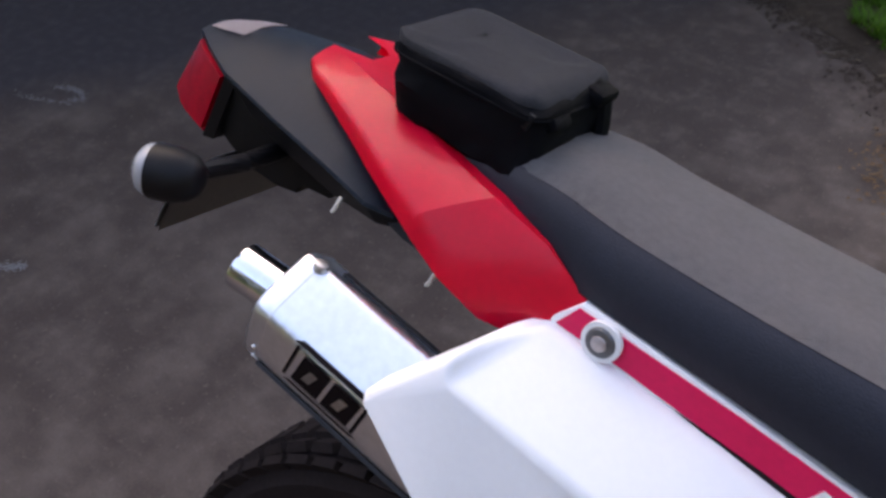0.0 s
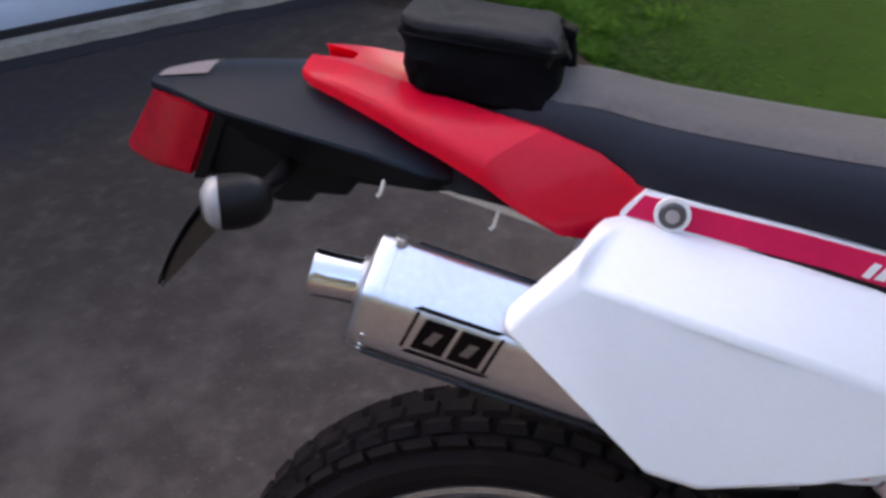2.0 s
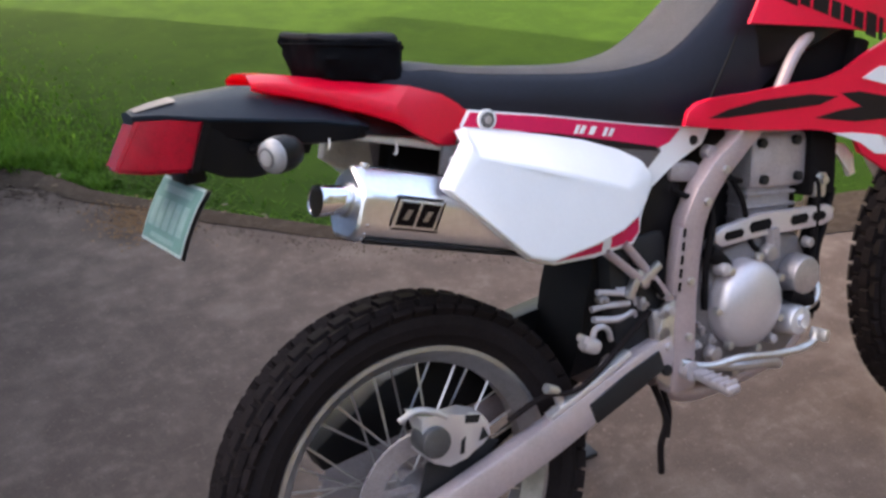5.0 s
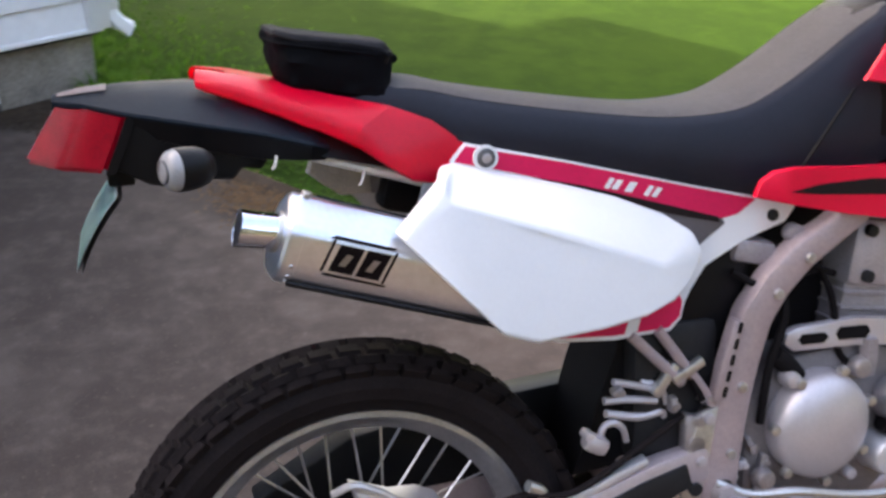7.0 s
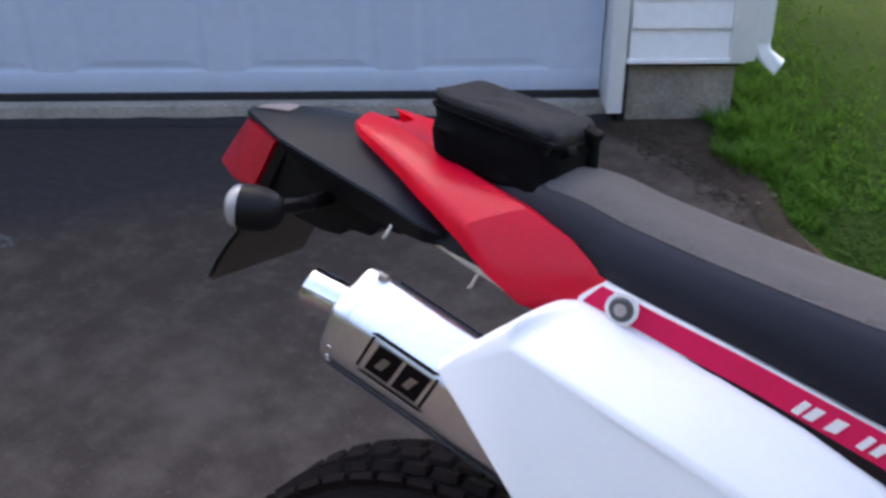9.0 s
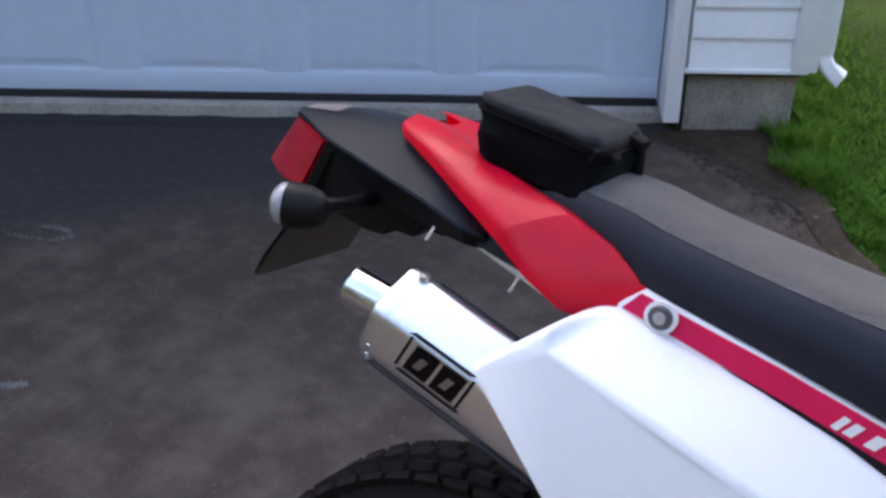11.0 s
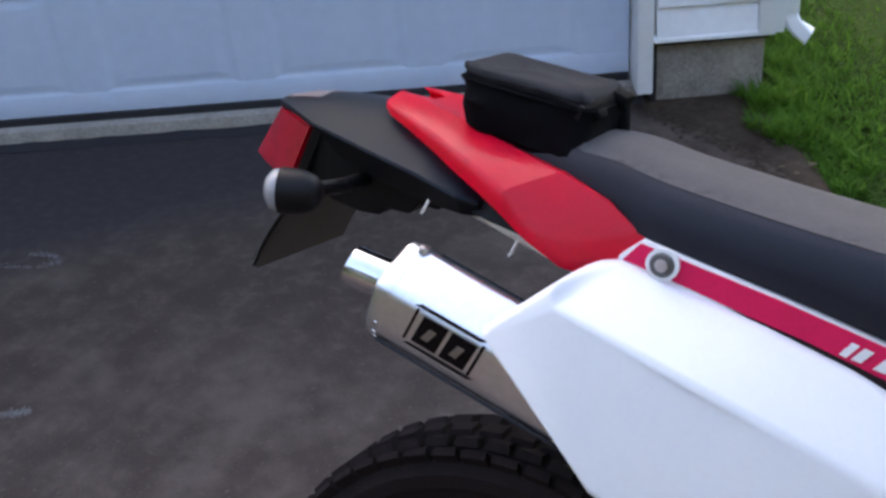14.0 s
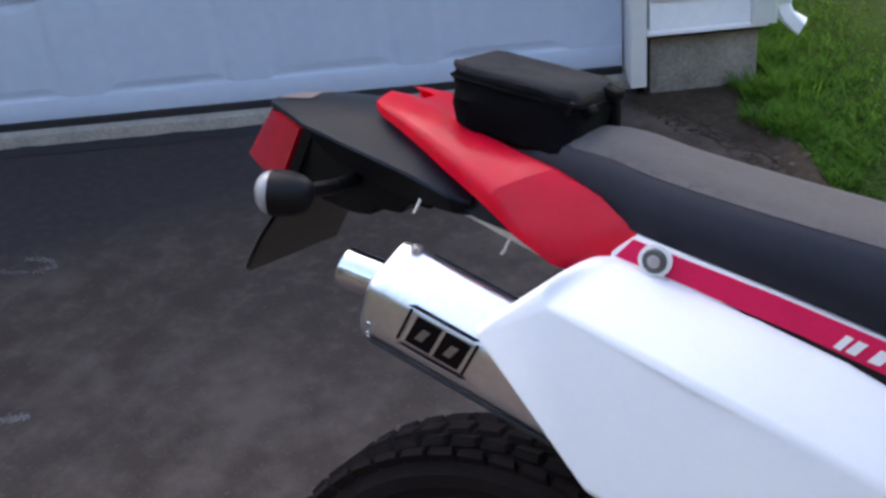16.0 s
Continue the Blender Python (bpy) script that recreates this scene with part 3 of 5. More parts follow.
        ob.matrix_local = Matrix.Translation(p0) @ d.to_track_quat("Z", "Y").to_matrix().to_4x4() @ Matrix.Diagonal((1, 1, d.length, 1))
    return rim


rear_wheel = wheel("rear_wheel", (0, 0, 0.33), 0.316, 0.110, 0.2425, 52, "spoked silver rear wheel with black tyre")
b = fresh()
profile = [(0.085, -0.058), (0.120, -0.058), (0.120, -0.053), (0.085, -0.053)]
revolve(b, profile, (0, 0, 0.33), 48)
for k in range(5):
    a = k * math.tau / 5
    box(b, (0.062 * math.cos(a), -0.0555, 0.33 + 0.062 * math.sin(a)), (0.06, 0.004, 0.012), Matrix.Rotation(-a - 0.5, 4, "Y"))
part("brake_disc", b, case_metal, rear_wheel, "slotted steel brake disc")
wheel("front_wheel", (1.44, 0, 0.35), 0.352, 0.088, 0.282, 50, "spoked silver front wheel with black tyre")

# swingarm
swing = fresh()
beam(swing, [(0.47, 0.460), (0.40, 0.444), (0.20, 0.380), (0.03, 0.338), (-0.05, 0.325)], [0.054, 0.060, 0.062, 0.062, 0.05], -0.098, 0.032, 0.008)
swingarm = part("swingarm", swing, swing_paint, bike, "pale silver aluminium swingarm")
b = fresh()
beam(b, [(0.47, 0.452), (0.40, 0.435), (0.20, 0.375), (0.03, 0.338), (-0.05, 0.325)], [0.07, 0.078, 0.072, 0.062, 0.05], 0.098, 0.032, 0.008)
part("swingarm_beam", b, swing_paint, swingarm, "far swingarm beam")
b = fresh()
revolve(b, [(0.025, 0.066), (0.112, 0.066), (0.118, 0.068), (0.118, 0.072), (0.112, 0.074), (0.025, 0.074)], (0, 0, 0.33), 60)
for k in range(42):
    a = k * math.tau / 42
    box(b, (0.120 * math.cos(a), 0.070, 0.33 + 0.120 * math.sin(a)), (0.010, 0.005, 0.007), Matrix.Rotation(-a, 4, "Y"))
for k in range(6):
    a = k * math.tau / 6
    box(b, (0.048 * math.cos(a), 0.070, 0.33 + 0.048 * math.sin(a)), (0.05, 0.006, 0.016), Matrix.Rotation(-a - 0.3, 4, "Y"))
part("sprocket", b, case_metal, rear_wheel, "dark steel rear sprocket")
b = fresh()
beam(b, [(-0.01, 0.442), (0.25, 0.475), (0.56, 0.49)], [0.016, 0.016, 0.016], 0.070, 0.016, 0.003)
beam(b, [(-0.01, 0.222), (0.25, 0.33), (0.56, 0.42)], [0.016, 0.016, 0.016], 0.070, 0.016, 0.003)
part("drive_chain", b, near_black, bike, "black drive chain")
# guard oversized to stand in for shaded ground seen through the spokes
b = fresh()
beam(b, [(-0.12, 0.400), (0.02, 0.445), (0.20, 0.462), (0.38, 0.480)], [0.04, 0.10, 0.12, 0.11], 0.082, 0.05, 0.004)
part("chain_guard", b, black_plastic, swingarm, "black plastic chain guard, enlarged to darken the wheel opening")
b = fresh()
box(b, (0.385, 0, 0.425), (0.06, 0.17, 0.07), bevel=0.012)
part("swingarm_bridge", b, swing_paint, swingarm)
b = fresh()
beam(b, [(0.435, 0.448), (0.37, 0.428), (0.285, 0.400)], [0.036, 0.042, 0.038], -0.1155, 0.005, 0.002)
part("rubbing_strip", b, dark_metal, swingarm, "dark rubbing strip on the swingarm")
b = fresh()
tube(b, [(0.235, -0.10, 0.425), (0.225, -0.104, 0.455), (0.205, -0.106, 0.468)], 0.008)
box(b, (0.235, -0.10, 0.418), (0.035, 0.02, 0.02), bevel=0.004)
part("hose_guide", b, brushed, swingarm)

b = fresh()
beam(b, [(0.205, 0.418), (0.30, 0.448), (0.375, 0.477)], [0.012, 0.013, 0.011], -0.104, 0.018, 0.003)
part("swingarm_top_bar", b, caliper_metal, swingarm, "bright metal bar along the swingarm")

# rear caliper with its bracket
b = fresh()
sheet(b, [(-0.022, 0.497), (0.0, 0.488), (0.03, 0.476), (0.066, 0.474), (0.090, 0.462), (0.101, 0.446), (0.102, 0.424), (0.088, 0.412), (0.055, 0.402), (0.025, 0.396), (0.0, 0.410), (-0.018, 0.432), (-0.010, 0.455)],
      lambda x, z: -0.100, 0.036, 0.006)
caliper = part("brake_caliper", b, caliper_metal, bike, "bright cast aluminium rear brake caliper")
b = fresh()
cyl(b, (0.002, -0.112, 0.448), (0.002, -0.07, 0.448), 0.024, seg=20, bevel=0.003)
part("caliper_piston", b, dark_steel, caliper)
# dark plates stand in for the shaded openings of the caliper
b = fresh()
sheet(b, [(0.078, 0.422), (0.088, 0.442), (0.096, 0.424)], lambda x, z: -0.1012, 0.002)
sheet(b, [(0.048, 0.432), (0.056, 0.438), (0.050, 0.412), (0.043, 0.412)], lambda x, z: -0.1012, 0.002)
sheet(b, [(0.060, 0.470), (0.085, 0.463), (0.080, 0.452), (0.058, 0.458)], lambda x, z: -0.1012, 0.002)
part("caliper_cutout", b, dark_metal, caliper)
b = fresh()
tube(b, [(-0.045, -0.09, 0.492), (-0.02, -0.10, 0.505), (0.01, -0.10, 0.492), (0.03, -0.10, 0.478)], 0.005, seg=8)
part("caliper_bleed_pipe", b, caliper_metal, caliper)
b = fresh()
sheet(b, [(0.07, 0.405), (0.10, 0.41), (0.13, 0.395), (0.06, 0.345), (0.02, 0.32), (-0.02, 0.345), (0.0, 0.40)], lambda x, z: -0.074, 0.008, 0.002)
part("caliper_bracket", b, dark_metal, caliper)
b = fresh()
tube(b, [(0.14, -0.09, 0.43), (0.2, -0.105, 0.455), (0.27, -0.11, 0.45), (0.38, -0.1, 0.5), (0.43, -0.1, 0.53)], 0.0045, seg=8)
part("brake_hose", b, rubber, bike)

# frame: side spars, head, cradle, lower frame
for s_ in (-1, 1):
    b = fresh()
    beam(b, [(0.478, 0.375), (0.488, 0.452), (0.498, 0.53), (0.511, 0.60), (0.528, 0.66), (0.557, 0.703), (0.594, 0.738), (0.643, 0.768), (0.70, 0.805), (0.76, 0.832)],
         [0.06, 0.052, 0.050, 0.050, 0.050, 0.047, 0.044, 0.038, 0.036, 0.034], 0.098 * s_, 0.034, 0.007)
    spar = part("frame_spar", b, frame_paint, bike, "silver painted steel frame spar")
    if s_ < 0:
        b = fresh()
        beam(b, [(0.473, 0.55), (0.482, 0.60), (0.497, 0.66)], [0.014, 0.015, 0.012], -0.108, 0.020, 0.003)
        part("gusset", b, frame_paint, spar)
        # dark plates on the spar stand in for its shaded slots
        for k in range(5):
            b = fresh()
            x, z = 0.481 + 0.0045 * k, 0.562 + 0.022 * k
            box(b, (x, -0.1165, z), (0.007, 0.005, 0.015), Matrix.Rotation(radians(13), 4, "Y"), 0.0015)
            part("slot", b, near_black, spar)
b = fresh()
cyl(b, (0.965, 0, 0.90), (0.925, 0, 1.03), 0.035, seg=24, bevel=0.003)
part("steering_head", b, frame_paint, bike)
b = fresh()
tube(b, [(0.98, 0, 0.90), (0.960, 0, 0.66), (0.920, 0, 0.50), (0.895, 0, 0.38), (0.83, 0, 0.31), (0.60, 0, 0.30), (0.51, 0, 0.36)], 0.018, seg=12)
part("frame_cradle", b, frame_paint, bike)
for k, (p0, p1) in enumerate((((0.350, -0.098, 0.652), (0.425, -0.102, 0.578)), ((0.388, -0.098, 0.656), (0.478, -0.102, 0.536)))):
    b = fresh()
    tube(b, [p0, p1], 0.0075, seg=10, smooth=False)
    part("lower_subframe_tube", b, frame_paint, bike)
b = fresh()
box(b, (0.40, -0.10, 0.585), (0.014, 0.014, 0.05), Matrix.Rotation(radians(35), 4, "Y"), 0.003)
box(b, (0.432, -0.104, 0.595), (0.05, 0.012, 0.014), Matrix.Rotation(radians(-30), 4, "Y"), 0.003)
part("subframe_brace", b, brushed, bike)
for s_ in (-1, 1):
    b = fresh()
    tube(b, [(-0.075, 0.070 * s_, 0.918), (-0.02, 0.080 * s_, 0.903), (0.08, 0.088 * s_, 0.873), (0.16, 0.088 * s_, 0.845), (0.40, 0.075 * s_, 0.79)], 0.006, seg=10)
    rail = part("subframe_rail", b, cream_metal, bike, "pale painted steel subframe rail")
    if s_ < 0:
        for x, z in ((-0.086, 0.928), (0.012, 0.902), (0.085, 0.876)):
            b = fresh()
            tube(b, [(x, -0.078, z - 0.004), (x - 0.002, -0.090, z - 0.012), (x - 0.005, -0.094, z - 0.022), (x - 0.008, -0.093, z - 0.026)], 0.0017, seg=8)
            part("tie_hook", b, cream_metal, rail)

# tool box and air box under the tail
b = fresh()
box(b, (0.118, 0.085, 0.828), (0.095, 0.05, 0.065), Matrix.Rotation(radians(14), 4, "Y"), 0.01)
part("air_box", b, black_plastic, bike)

# inner mud flap behind the shock
b = fresh()
rings = []
for x, z, w in ((0.352, 0.70, 0.06), (0.349, 0.62, 0.062), (0.330, 0.57, 0.062), (0.316, 0.52, 0.062), (0.300, 0.475, 0.06), (0.292, 0.44, 0.05)):
    rings.append([Vector((x, -w, z)), Vector((x, w, z)), Vector((0.405, w, z + 0.01)), Vector((0.405, -w, z + 0.01))])
rings_to_mesh(b, rings)
part("mud_flap", b, black_plastic, bike)

# shock, linkage and small fittings seen behind the frame
b = fresh()
cyl(b, (0.40, -0.02, 0.42), (0.44, -0.02, 0.74), 0.022, seg=16)
shock = part("shock_absorber", b, brushed, bike)
b = fresh()
pts = [(0.40 + 0.04 * t + 0.042 * math.cos(t * 40) * 0.9, -0.02 + 0.042 * math.sin(t * 40), 0.46 + 0.22 * t) for t in (i / 72 for i in range(73))]
tube(b, pts, 0.006, seg=7, smooth=False)
part("spring", b, dark_metal, shock)
b = fresh()
tube(b, [(0.318, -0.092, 0.505), (0.312, -0.096, 0.518), (0.318, -0.096, 0.530), (0.332, -0.096, 0.531), (0.345, -0.094, 0.520), (0.352, -0.09, 0.500)], 0.0048, seg=10)
box(b, (0.303, -0.098, 0.508), (0.036, 0.026, 0.025), Matrix.Rotation(radians(28), 4, "Y"), 0.009)
box(b, (0.292, -0.098, 0.522), (0.014, 0.022, 0.012), Matrix.Rotation(radians(28), 4, "Y"), 0.003)
part("brake_reservoir", b, clutch_metal, bike, "bright metal brake fitting")
b = fresh()
tube(b, [(0.322, -0.088, 0.543), (0.340, -0.088, 0.538), (0.372, -0.088, 0.531), (0.402, -0.088, 0.534), (0.408, -0.086, 0.526)], 0.0058, seg=10)
tube(b, [(0.318, -0.090, 0.562), (0.350, -0.090, 0.560), (0.395, -0.090, 0.552)], 0.0055, seg=8)
tube(b, [(0.330, -0.092, 0.588), (0.352, -0.092, 0.582), (0.384, -0.092, 0.572)], 0.0050, seg=8)
tube(b, [(0.372, -0.086, 0.580), (0.392, -0.088, 0.576), (0.405, -0.088, 0.562), (0.410, -0.088, 0.545)], 0.005, seg=8)
part("linkage_arm", b, clutch_metal, bike)
b = fresh()
box(b, (0.425, -0.05, 0.56), (0.13, 0.08, 0.20), bevel=0.02)
part("rear_block", b, dark_metal, bike)
b = fresh()
box(b, (0.445, -0.098, 0.50), (0.03, 0.022, 0.055), bevel=0.006)
cyl(b, (0.447, -0.112, 0.488), (0.447, -0.1, 0.488), 0.014, seg=16, bevel=0.002)
cyl(b, (0.452, -0.112, 0.522), (0.452, -0.1, 0.522), 0.010, seg=16, bevel=0.002)
part("master_cylinder", b, cast_metal, bike)

# engine
b = fresh()
sheet(b, [(0.53, 0.38), (0.53, 0.52), (0.56, 0.585), (0.70, 0.60), (0.80, 0.575), (0.83, 0.50), (0.81, 0.40), (0.74, 0.345), (0.58, 0.345)], lambda x, z: -0.095, 0.19, 0.02)
engine = part("engine_case", b, case_recess_shade, bike, "cast grey engine case")
b = fresh()
rings = []
for yy, rr in ((-0.09, 0.081), (-0.116, 0.081), (-0.126, 0.078), (-0.134, 0.070), (-0.141, 0.056), (-0.146, 0.038), (-0.148, 0.018), (-0.1485, 0.004)):
    rings.append([Vector((0.637 + rr * 0.92 * math.cos(a), yy, 0.490 + rr * 0.96 * math.sin(a))) for a in (k * math.tau / 40 for k in range(40))])
rings_to_mesh(b, rings)
clutch = part("clutch_cover", b, clutch_metal, engine, "round satin silver clutch cover")
for k in range(7):
    a = 0.35 + k * math.tau / 7
    b = fresh()
    cyl(b, (0.637 + 0.079 * math.cos(a), -0.128, 0.490 + 0.084 * math.sin(a)), (0.637 + 0.079 * math.cos(a), -0.115, 0.490 + 0.084 * math.sin(a)), 0.0075, seg=8, bevel=0.001)
    part("bolt", b, brushed, clutch)
b = fresh()
cyl(b, (0.771, -0.095, 0.508), (0.771, -0.132, 0.508), 0.038, 0.034, seg=28, bevel=0.005)
part("oil_filter_cap", b, cast_metal, engine, "round oil filter cap")
b = fresh()
cyl(b, (0.748, -0.09, 0.430), (0.748, -0.135, 0.430), 0.032, 0.026, seg=24, bevel=0.004)
cyl(b, (0.748, -0.135, 0.430), (0.748, -0.143, 0.430), 0.012, seg=6)
part("water_pump", b, caliper_metal, engine, "bright water pump cover")
b = fresh()
tube(b, [(0.765, -0.12, 0.440), (0.795, -0.125, 0.455), (0.808, -0.12, 0.475), (0.806, -0.10, 0.50)], 0.007, seg=10)
part("water_hose", b, brushed, engine)
# cylinder, head and cover, leaning forward a little
tilt = Matrix.Rotation(radians(8), 4, "Y")
b = fresh()
box(b, (0.742, 0, 0.63), (0.115, 0.15, 0.10), tilt, 0.012)
for k in range(4):
    box(b, (0.737 + 0.003 * k, 0, 0.592 + 0.022 * k), (0.122, 0.160, 0.006), tilt, 0.002)
part("cylinder", b, case_metal, engine)
b = fresh()
box(b, (0.765, -0.005, 0.715), (0.15, 0.165, 0.10), tilt, 0.016)
head = part("cylinder_head", b, head_metal, engine, "cast grey cylinder head")
b = fresh()
box(b, (0.775, -0.005, 0.778), (0.135, 0.15, 0.04), tilt, 0.014)
part("rocker_cover", b, head_metal, head)
for x, z in ((0.715, 0.755), (0.80, 0.745), (0.715, 0.69), (0.80, 0.68)):
    b = fresh()
    cyl(b, (x, -0.096, z), (x, -0.085, z), 0.009, seg=10, bevel=0.001)
    part("head_bolt", b, dark_metal, head)
# slotted engine mount
b = fresh()
sheet(b, [(0.592, 0.600), (0.578, 0.612), (0.580, 0.628), (0.598, 0.634), (0.689, 0.637), (0.777, 0.626), (0.864, 0.614), (0.876, 0.606), (0.872, 0.586), (0.846, 0.580), (0.776, 0.588), (0.688, 0.598)],
      lambda x, z: -0.106, 0.012, 0.003)
mount = part("engine_mount", b, clutch_metal, bike, "slotted alloy engine mount")
# slots are dark plates painting the shade inside the holes
for x0, x1, z0, z1, hh in ((0.604, 0.640, 0.6165, 0.6155, 0.0075), (0.664, 0.708, 0.618, 0.616, 0.0095), (0.766, 0.802, 0.6075, 0.6045, 0.009), (0.822, 0.848, 0.6015, 0.599, 0.008)):
    b = fresh()
    sheet(b, [(x0, z0 - hh), (x0 - 0.006, z0), (x0, z0 + hh), (x1, z1 + hh), (x1 + 0.006, z1), (x1, z1 - hh)], lambda x, z: -0.107, 0.004)
    part("slot", b, near_black, mount)
# carburettor side and hoses behind the side panel
b = fresh()
box(b, (0.536, -0.062, 0.741), (0.066, 0.056, 0.034), Matrix.Rotation(radians(12), 4, "Y"), 0.010)
cyl(b, (0.594, -0.075, 0.762), (0.594, -0.095, 0.762), 0.013, seg=16, bevel=0.002)
part("carburettor", b, case_metal, bike)
b = fresh()
box(b, (0.47, -0.02, 0.70), (0.14, 0.12, 0.18), bevel=0.02)
box(b, (0.60, 0.0, 0.74), (0.16, 0.10, 0.12), bevel=0.02)
part("intake_boot", b, black_plastic, bike)
b = fresh()
tube(b, [(0.885, -0.06, 0.74), (0.895, -0.070, 0.70), (0.884, -0.070, 0.64), (0.850, -0.06, 0.52), (0.81, -0.05, 0.42)], 0.017, seg=14)
part("exhaust_header", b, near_black, bike, "dark exhaust header")
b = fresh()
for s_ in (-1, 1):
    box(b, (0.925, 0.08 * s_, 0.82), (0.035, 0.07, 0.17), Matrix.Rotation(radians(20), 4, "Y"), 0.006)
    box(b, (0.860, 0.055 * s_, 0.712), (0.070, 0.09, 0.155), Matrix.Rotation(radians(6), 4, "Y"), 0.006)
part("radiator", b, near_black, bike)
# added black blocks keep the shaded gaps behind the engine dark
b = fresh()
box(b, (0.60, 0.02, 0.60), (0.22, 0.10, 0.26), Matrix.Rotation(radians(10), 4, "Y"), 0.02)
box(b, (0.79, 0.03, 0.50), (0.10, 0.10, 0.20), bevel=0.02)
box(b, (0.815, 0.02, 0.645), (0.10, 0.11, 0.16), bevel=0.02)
part("engine_gap_block", b, near_black, bike)

# hoses, brackets and bolts round the engine
for pts, r_ in (([(0.56, -0.09, 0.72), (0.575, -0.105, 0.66), (0.555, -0.105, 0.58), (0.55, -0.10, 0.50)], 0.006), ([(0.62, -0.085, 0.74), (0.655, -0.095, 0.67), (0.672, -0.095, 0.59), (0.70, -0.10, 0.56)], 0.005),
                ([(0.83, -0.08, 0.72), (0.838, -0.10, 0.66), (0.826, -0.10, 0.56), (0.80, -0.10, 0.46)], 0.007), ([(0.40, -0.09, 0.62), (0.43, -0.10, 0.60), (0.455, -0.105, 0.55)], 0.005),
                ([(0.50, -0.09, 0.72), (0.54, -0.1, 0.70), (0.60, -0.095, 0.72), (0.66, -0.09, 0.70)], 0.005)):
    b = fresh()
    tube(b, list(pts), r_, seg=8)
    part("hose", b, near_black, bike)
b = fresh()
sheet(b, [(0.425, 0.415), (0.43, 0.47), (0.452, 0.535), (0.478, 0.54), (0.485, 0.47), (0.515, 0.43), (0.50, 0.395), (0.45, 0.39)], lambda x, z: -0.112, 0.012, 0.003)
hanger = part("footpeg_hanger", b, brushed, bike, "bare alloy footpeg bracket")
for x, z, r_ in ((0.445, 0.425, 0.010), (0.462, 0.525, 0.008), (0.49, 0.42, 0.012), (0.452, 0.465, 0.007)):
    b = fresh()
    cyl(b, (x, -0.119, z), (x, -0.110, z), r_, seg=10, bevel=0.001)
    part("bolt", b, clutch_metal if r_ < 0.009 else dark_metal, hanger)
for x, z in ((0.555, 0.690), (0.508, 0.565), (0.496, 0.47), (0.60, 0.735)):
    b = fresh()
    cyl(b, (x, -0.121, z), (x, -0.112, z), 0.007, seg=10, bevel=0.001)
    part("frame_bolt", b, brushed, bike)
for p0, p1, r_, m_ in (((0.585, -0.10, 0.565), (0.585, -0.125, 0.565), 0.013, clutch_metal), ((0.70, -0.10, 0.565), (0.70, -0.118, 0.565), 0.016, cast_metal), ((0.69, -0.10, 0.41), (0.69, -0.125, 0.41), 0.010, clutch_metal),
                       ((0.555, -0.10, 0.42), (0.555, -0.12, 0.42), 0.016, cast_metal), ((0.80, -0.10, 0.56), (0.80, -0.118, 0.56), 0.010, cast_metal), ((0.60, -0.10, 0.375), (0.60, -0.118, 0.375), 0.012, cast_metal)):
    b = fresh()
    cyl(b, p0, p1, r_, r_ * 0.85, seg=14, bevel=0.002)
    part("case_boss", b, m_, engine)
b = fresh()
box(b, (0.845, -0.095, 0.655), (0.03, 0.02, 0.045), Matrix.Rotation(radians(10), 4, "Y"), 0.005)
cyl(b, (0.845, -0.105, 0.665), (0.845, -0.115, 0.665), 0.008, seg=10)
part("mount_bracket", b, brushed, bike)
# first two tubes are added to darken gaps by the clutch; third is a hose
for pts, r_ in (([(0.742, -0.112, 0.480), (0.775, -0.118, 0.462), (0.804, -0.112, 0.440)], 0.015), ([(0.566, -0.100, 0.598), (0.585, -0.102, 0.582), (0.603, -0.100, 0.562)], 0.014),
                ([(0.893, -0.088, 0.640), (0.862, -0.090, 0.570), (0.842, -0.090, 0.526), (0.838, -0.088, 0.465), (0.832, -0.080, 0.400)], 0.0075)):
    b = fresh()
    tube(b, list(pts), r_, seg=12)
    part("gap_hose", b, near_black, engine, "black hose by the engine, two of them darkening gaps")
b = fresh()
rings_to_mesh(b, [[Vector((0.712 + 0.003 * q - w, y, z)) for w, y in ((-0.011, -0.100), (0.011, -0.100), (0.008, -0.116), (-0.008, -0.116))] for q, z in ((0, 0.552), (1, 0.580), (0.5, 0.606))])
part("case_post", b, case_metal, engine)
b = fresh()
sheet(b, [(0.884, 0.726), (0.918, 0.716), (0.942, 0.690), (0.946, 0.655), (0.930, 0.652), (0.920, 0.676), (0.902, 0.698), (0.884, 0.706)], lambda x, z: -0.098, 0.010, 0.003)
part("radiator_tab", b, cream_metal, bike, "pale metal tab below the radiator")

for x, z, dx, dz, m_ in ((0.332, 0.578, 0.016, 0.010, cast_metal), (0.414, 0.548, 0.010, 0.022, cast_metal),
                         (0.439, 0.523, 0.018, 0.014, cast_metal), (0.457, 0.480, 0.016, 0.012, cast_metal), (0.463, 0.552, 0.022, 0.010, cast_metal),
                         (0.523, 0.443, 0.016, 0.014, clutch_metal), (0.558, 0.442, 0.012, 0.020, cast_metal), (0.509, 0.410, 0.020, 0.012, case_metal), (0.535, 0.470, 0.008, 0.030, case_metal)):
    b = fresh()
    box(b, (x, -0.099, z), (dx, 0.016, dz), Matrix.Rotation(radians(23 * math.sin(x * 91)), 4, "Y"), 0.003)
    cyl(b, (x + dx * 0.2, -0.111, z), (x + dx * 0.2, -0.100, z), 0.0045, seg=10)
    part("fitting", b, m_, bike)
b = fresh()
tube(b, [(0.545, -0.10, 0.40), (0.60, -0.125, 0.388), (0.66, -0.125, 0.375), (0.70, -0.12, 0.36)], 0.010, seg=10)
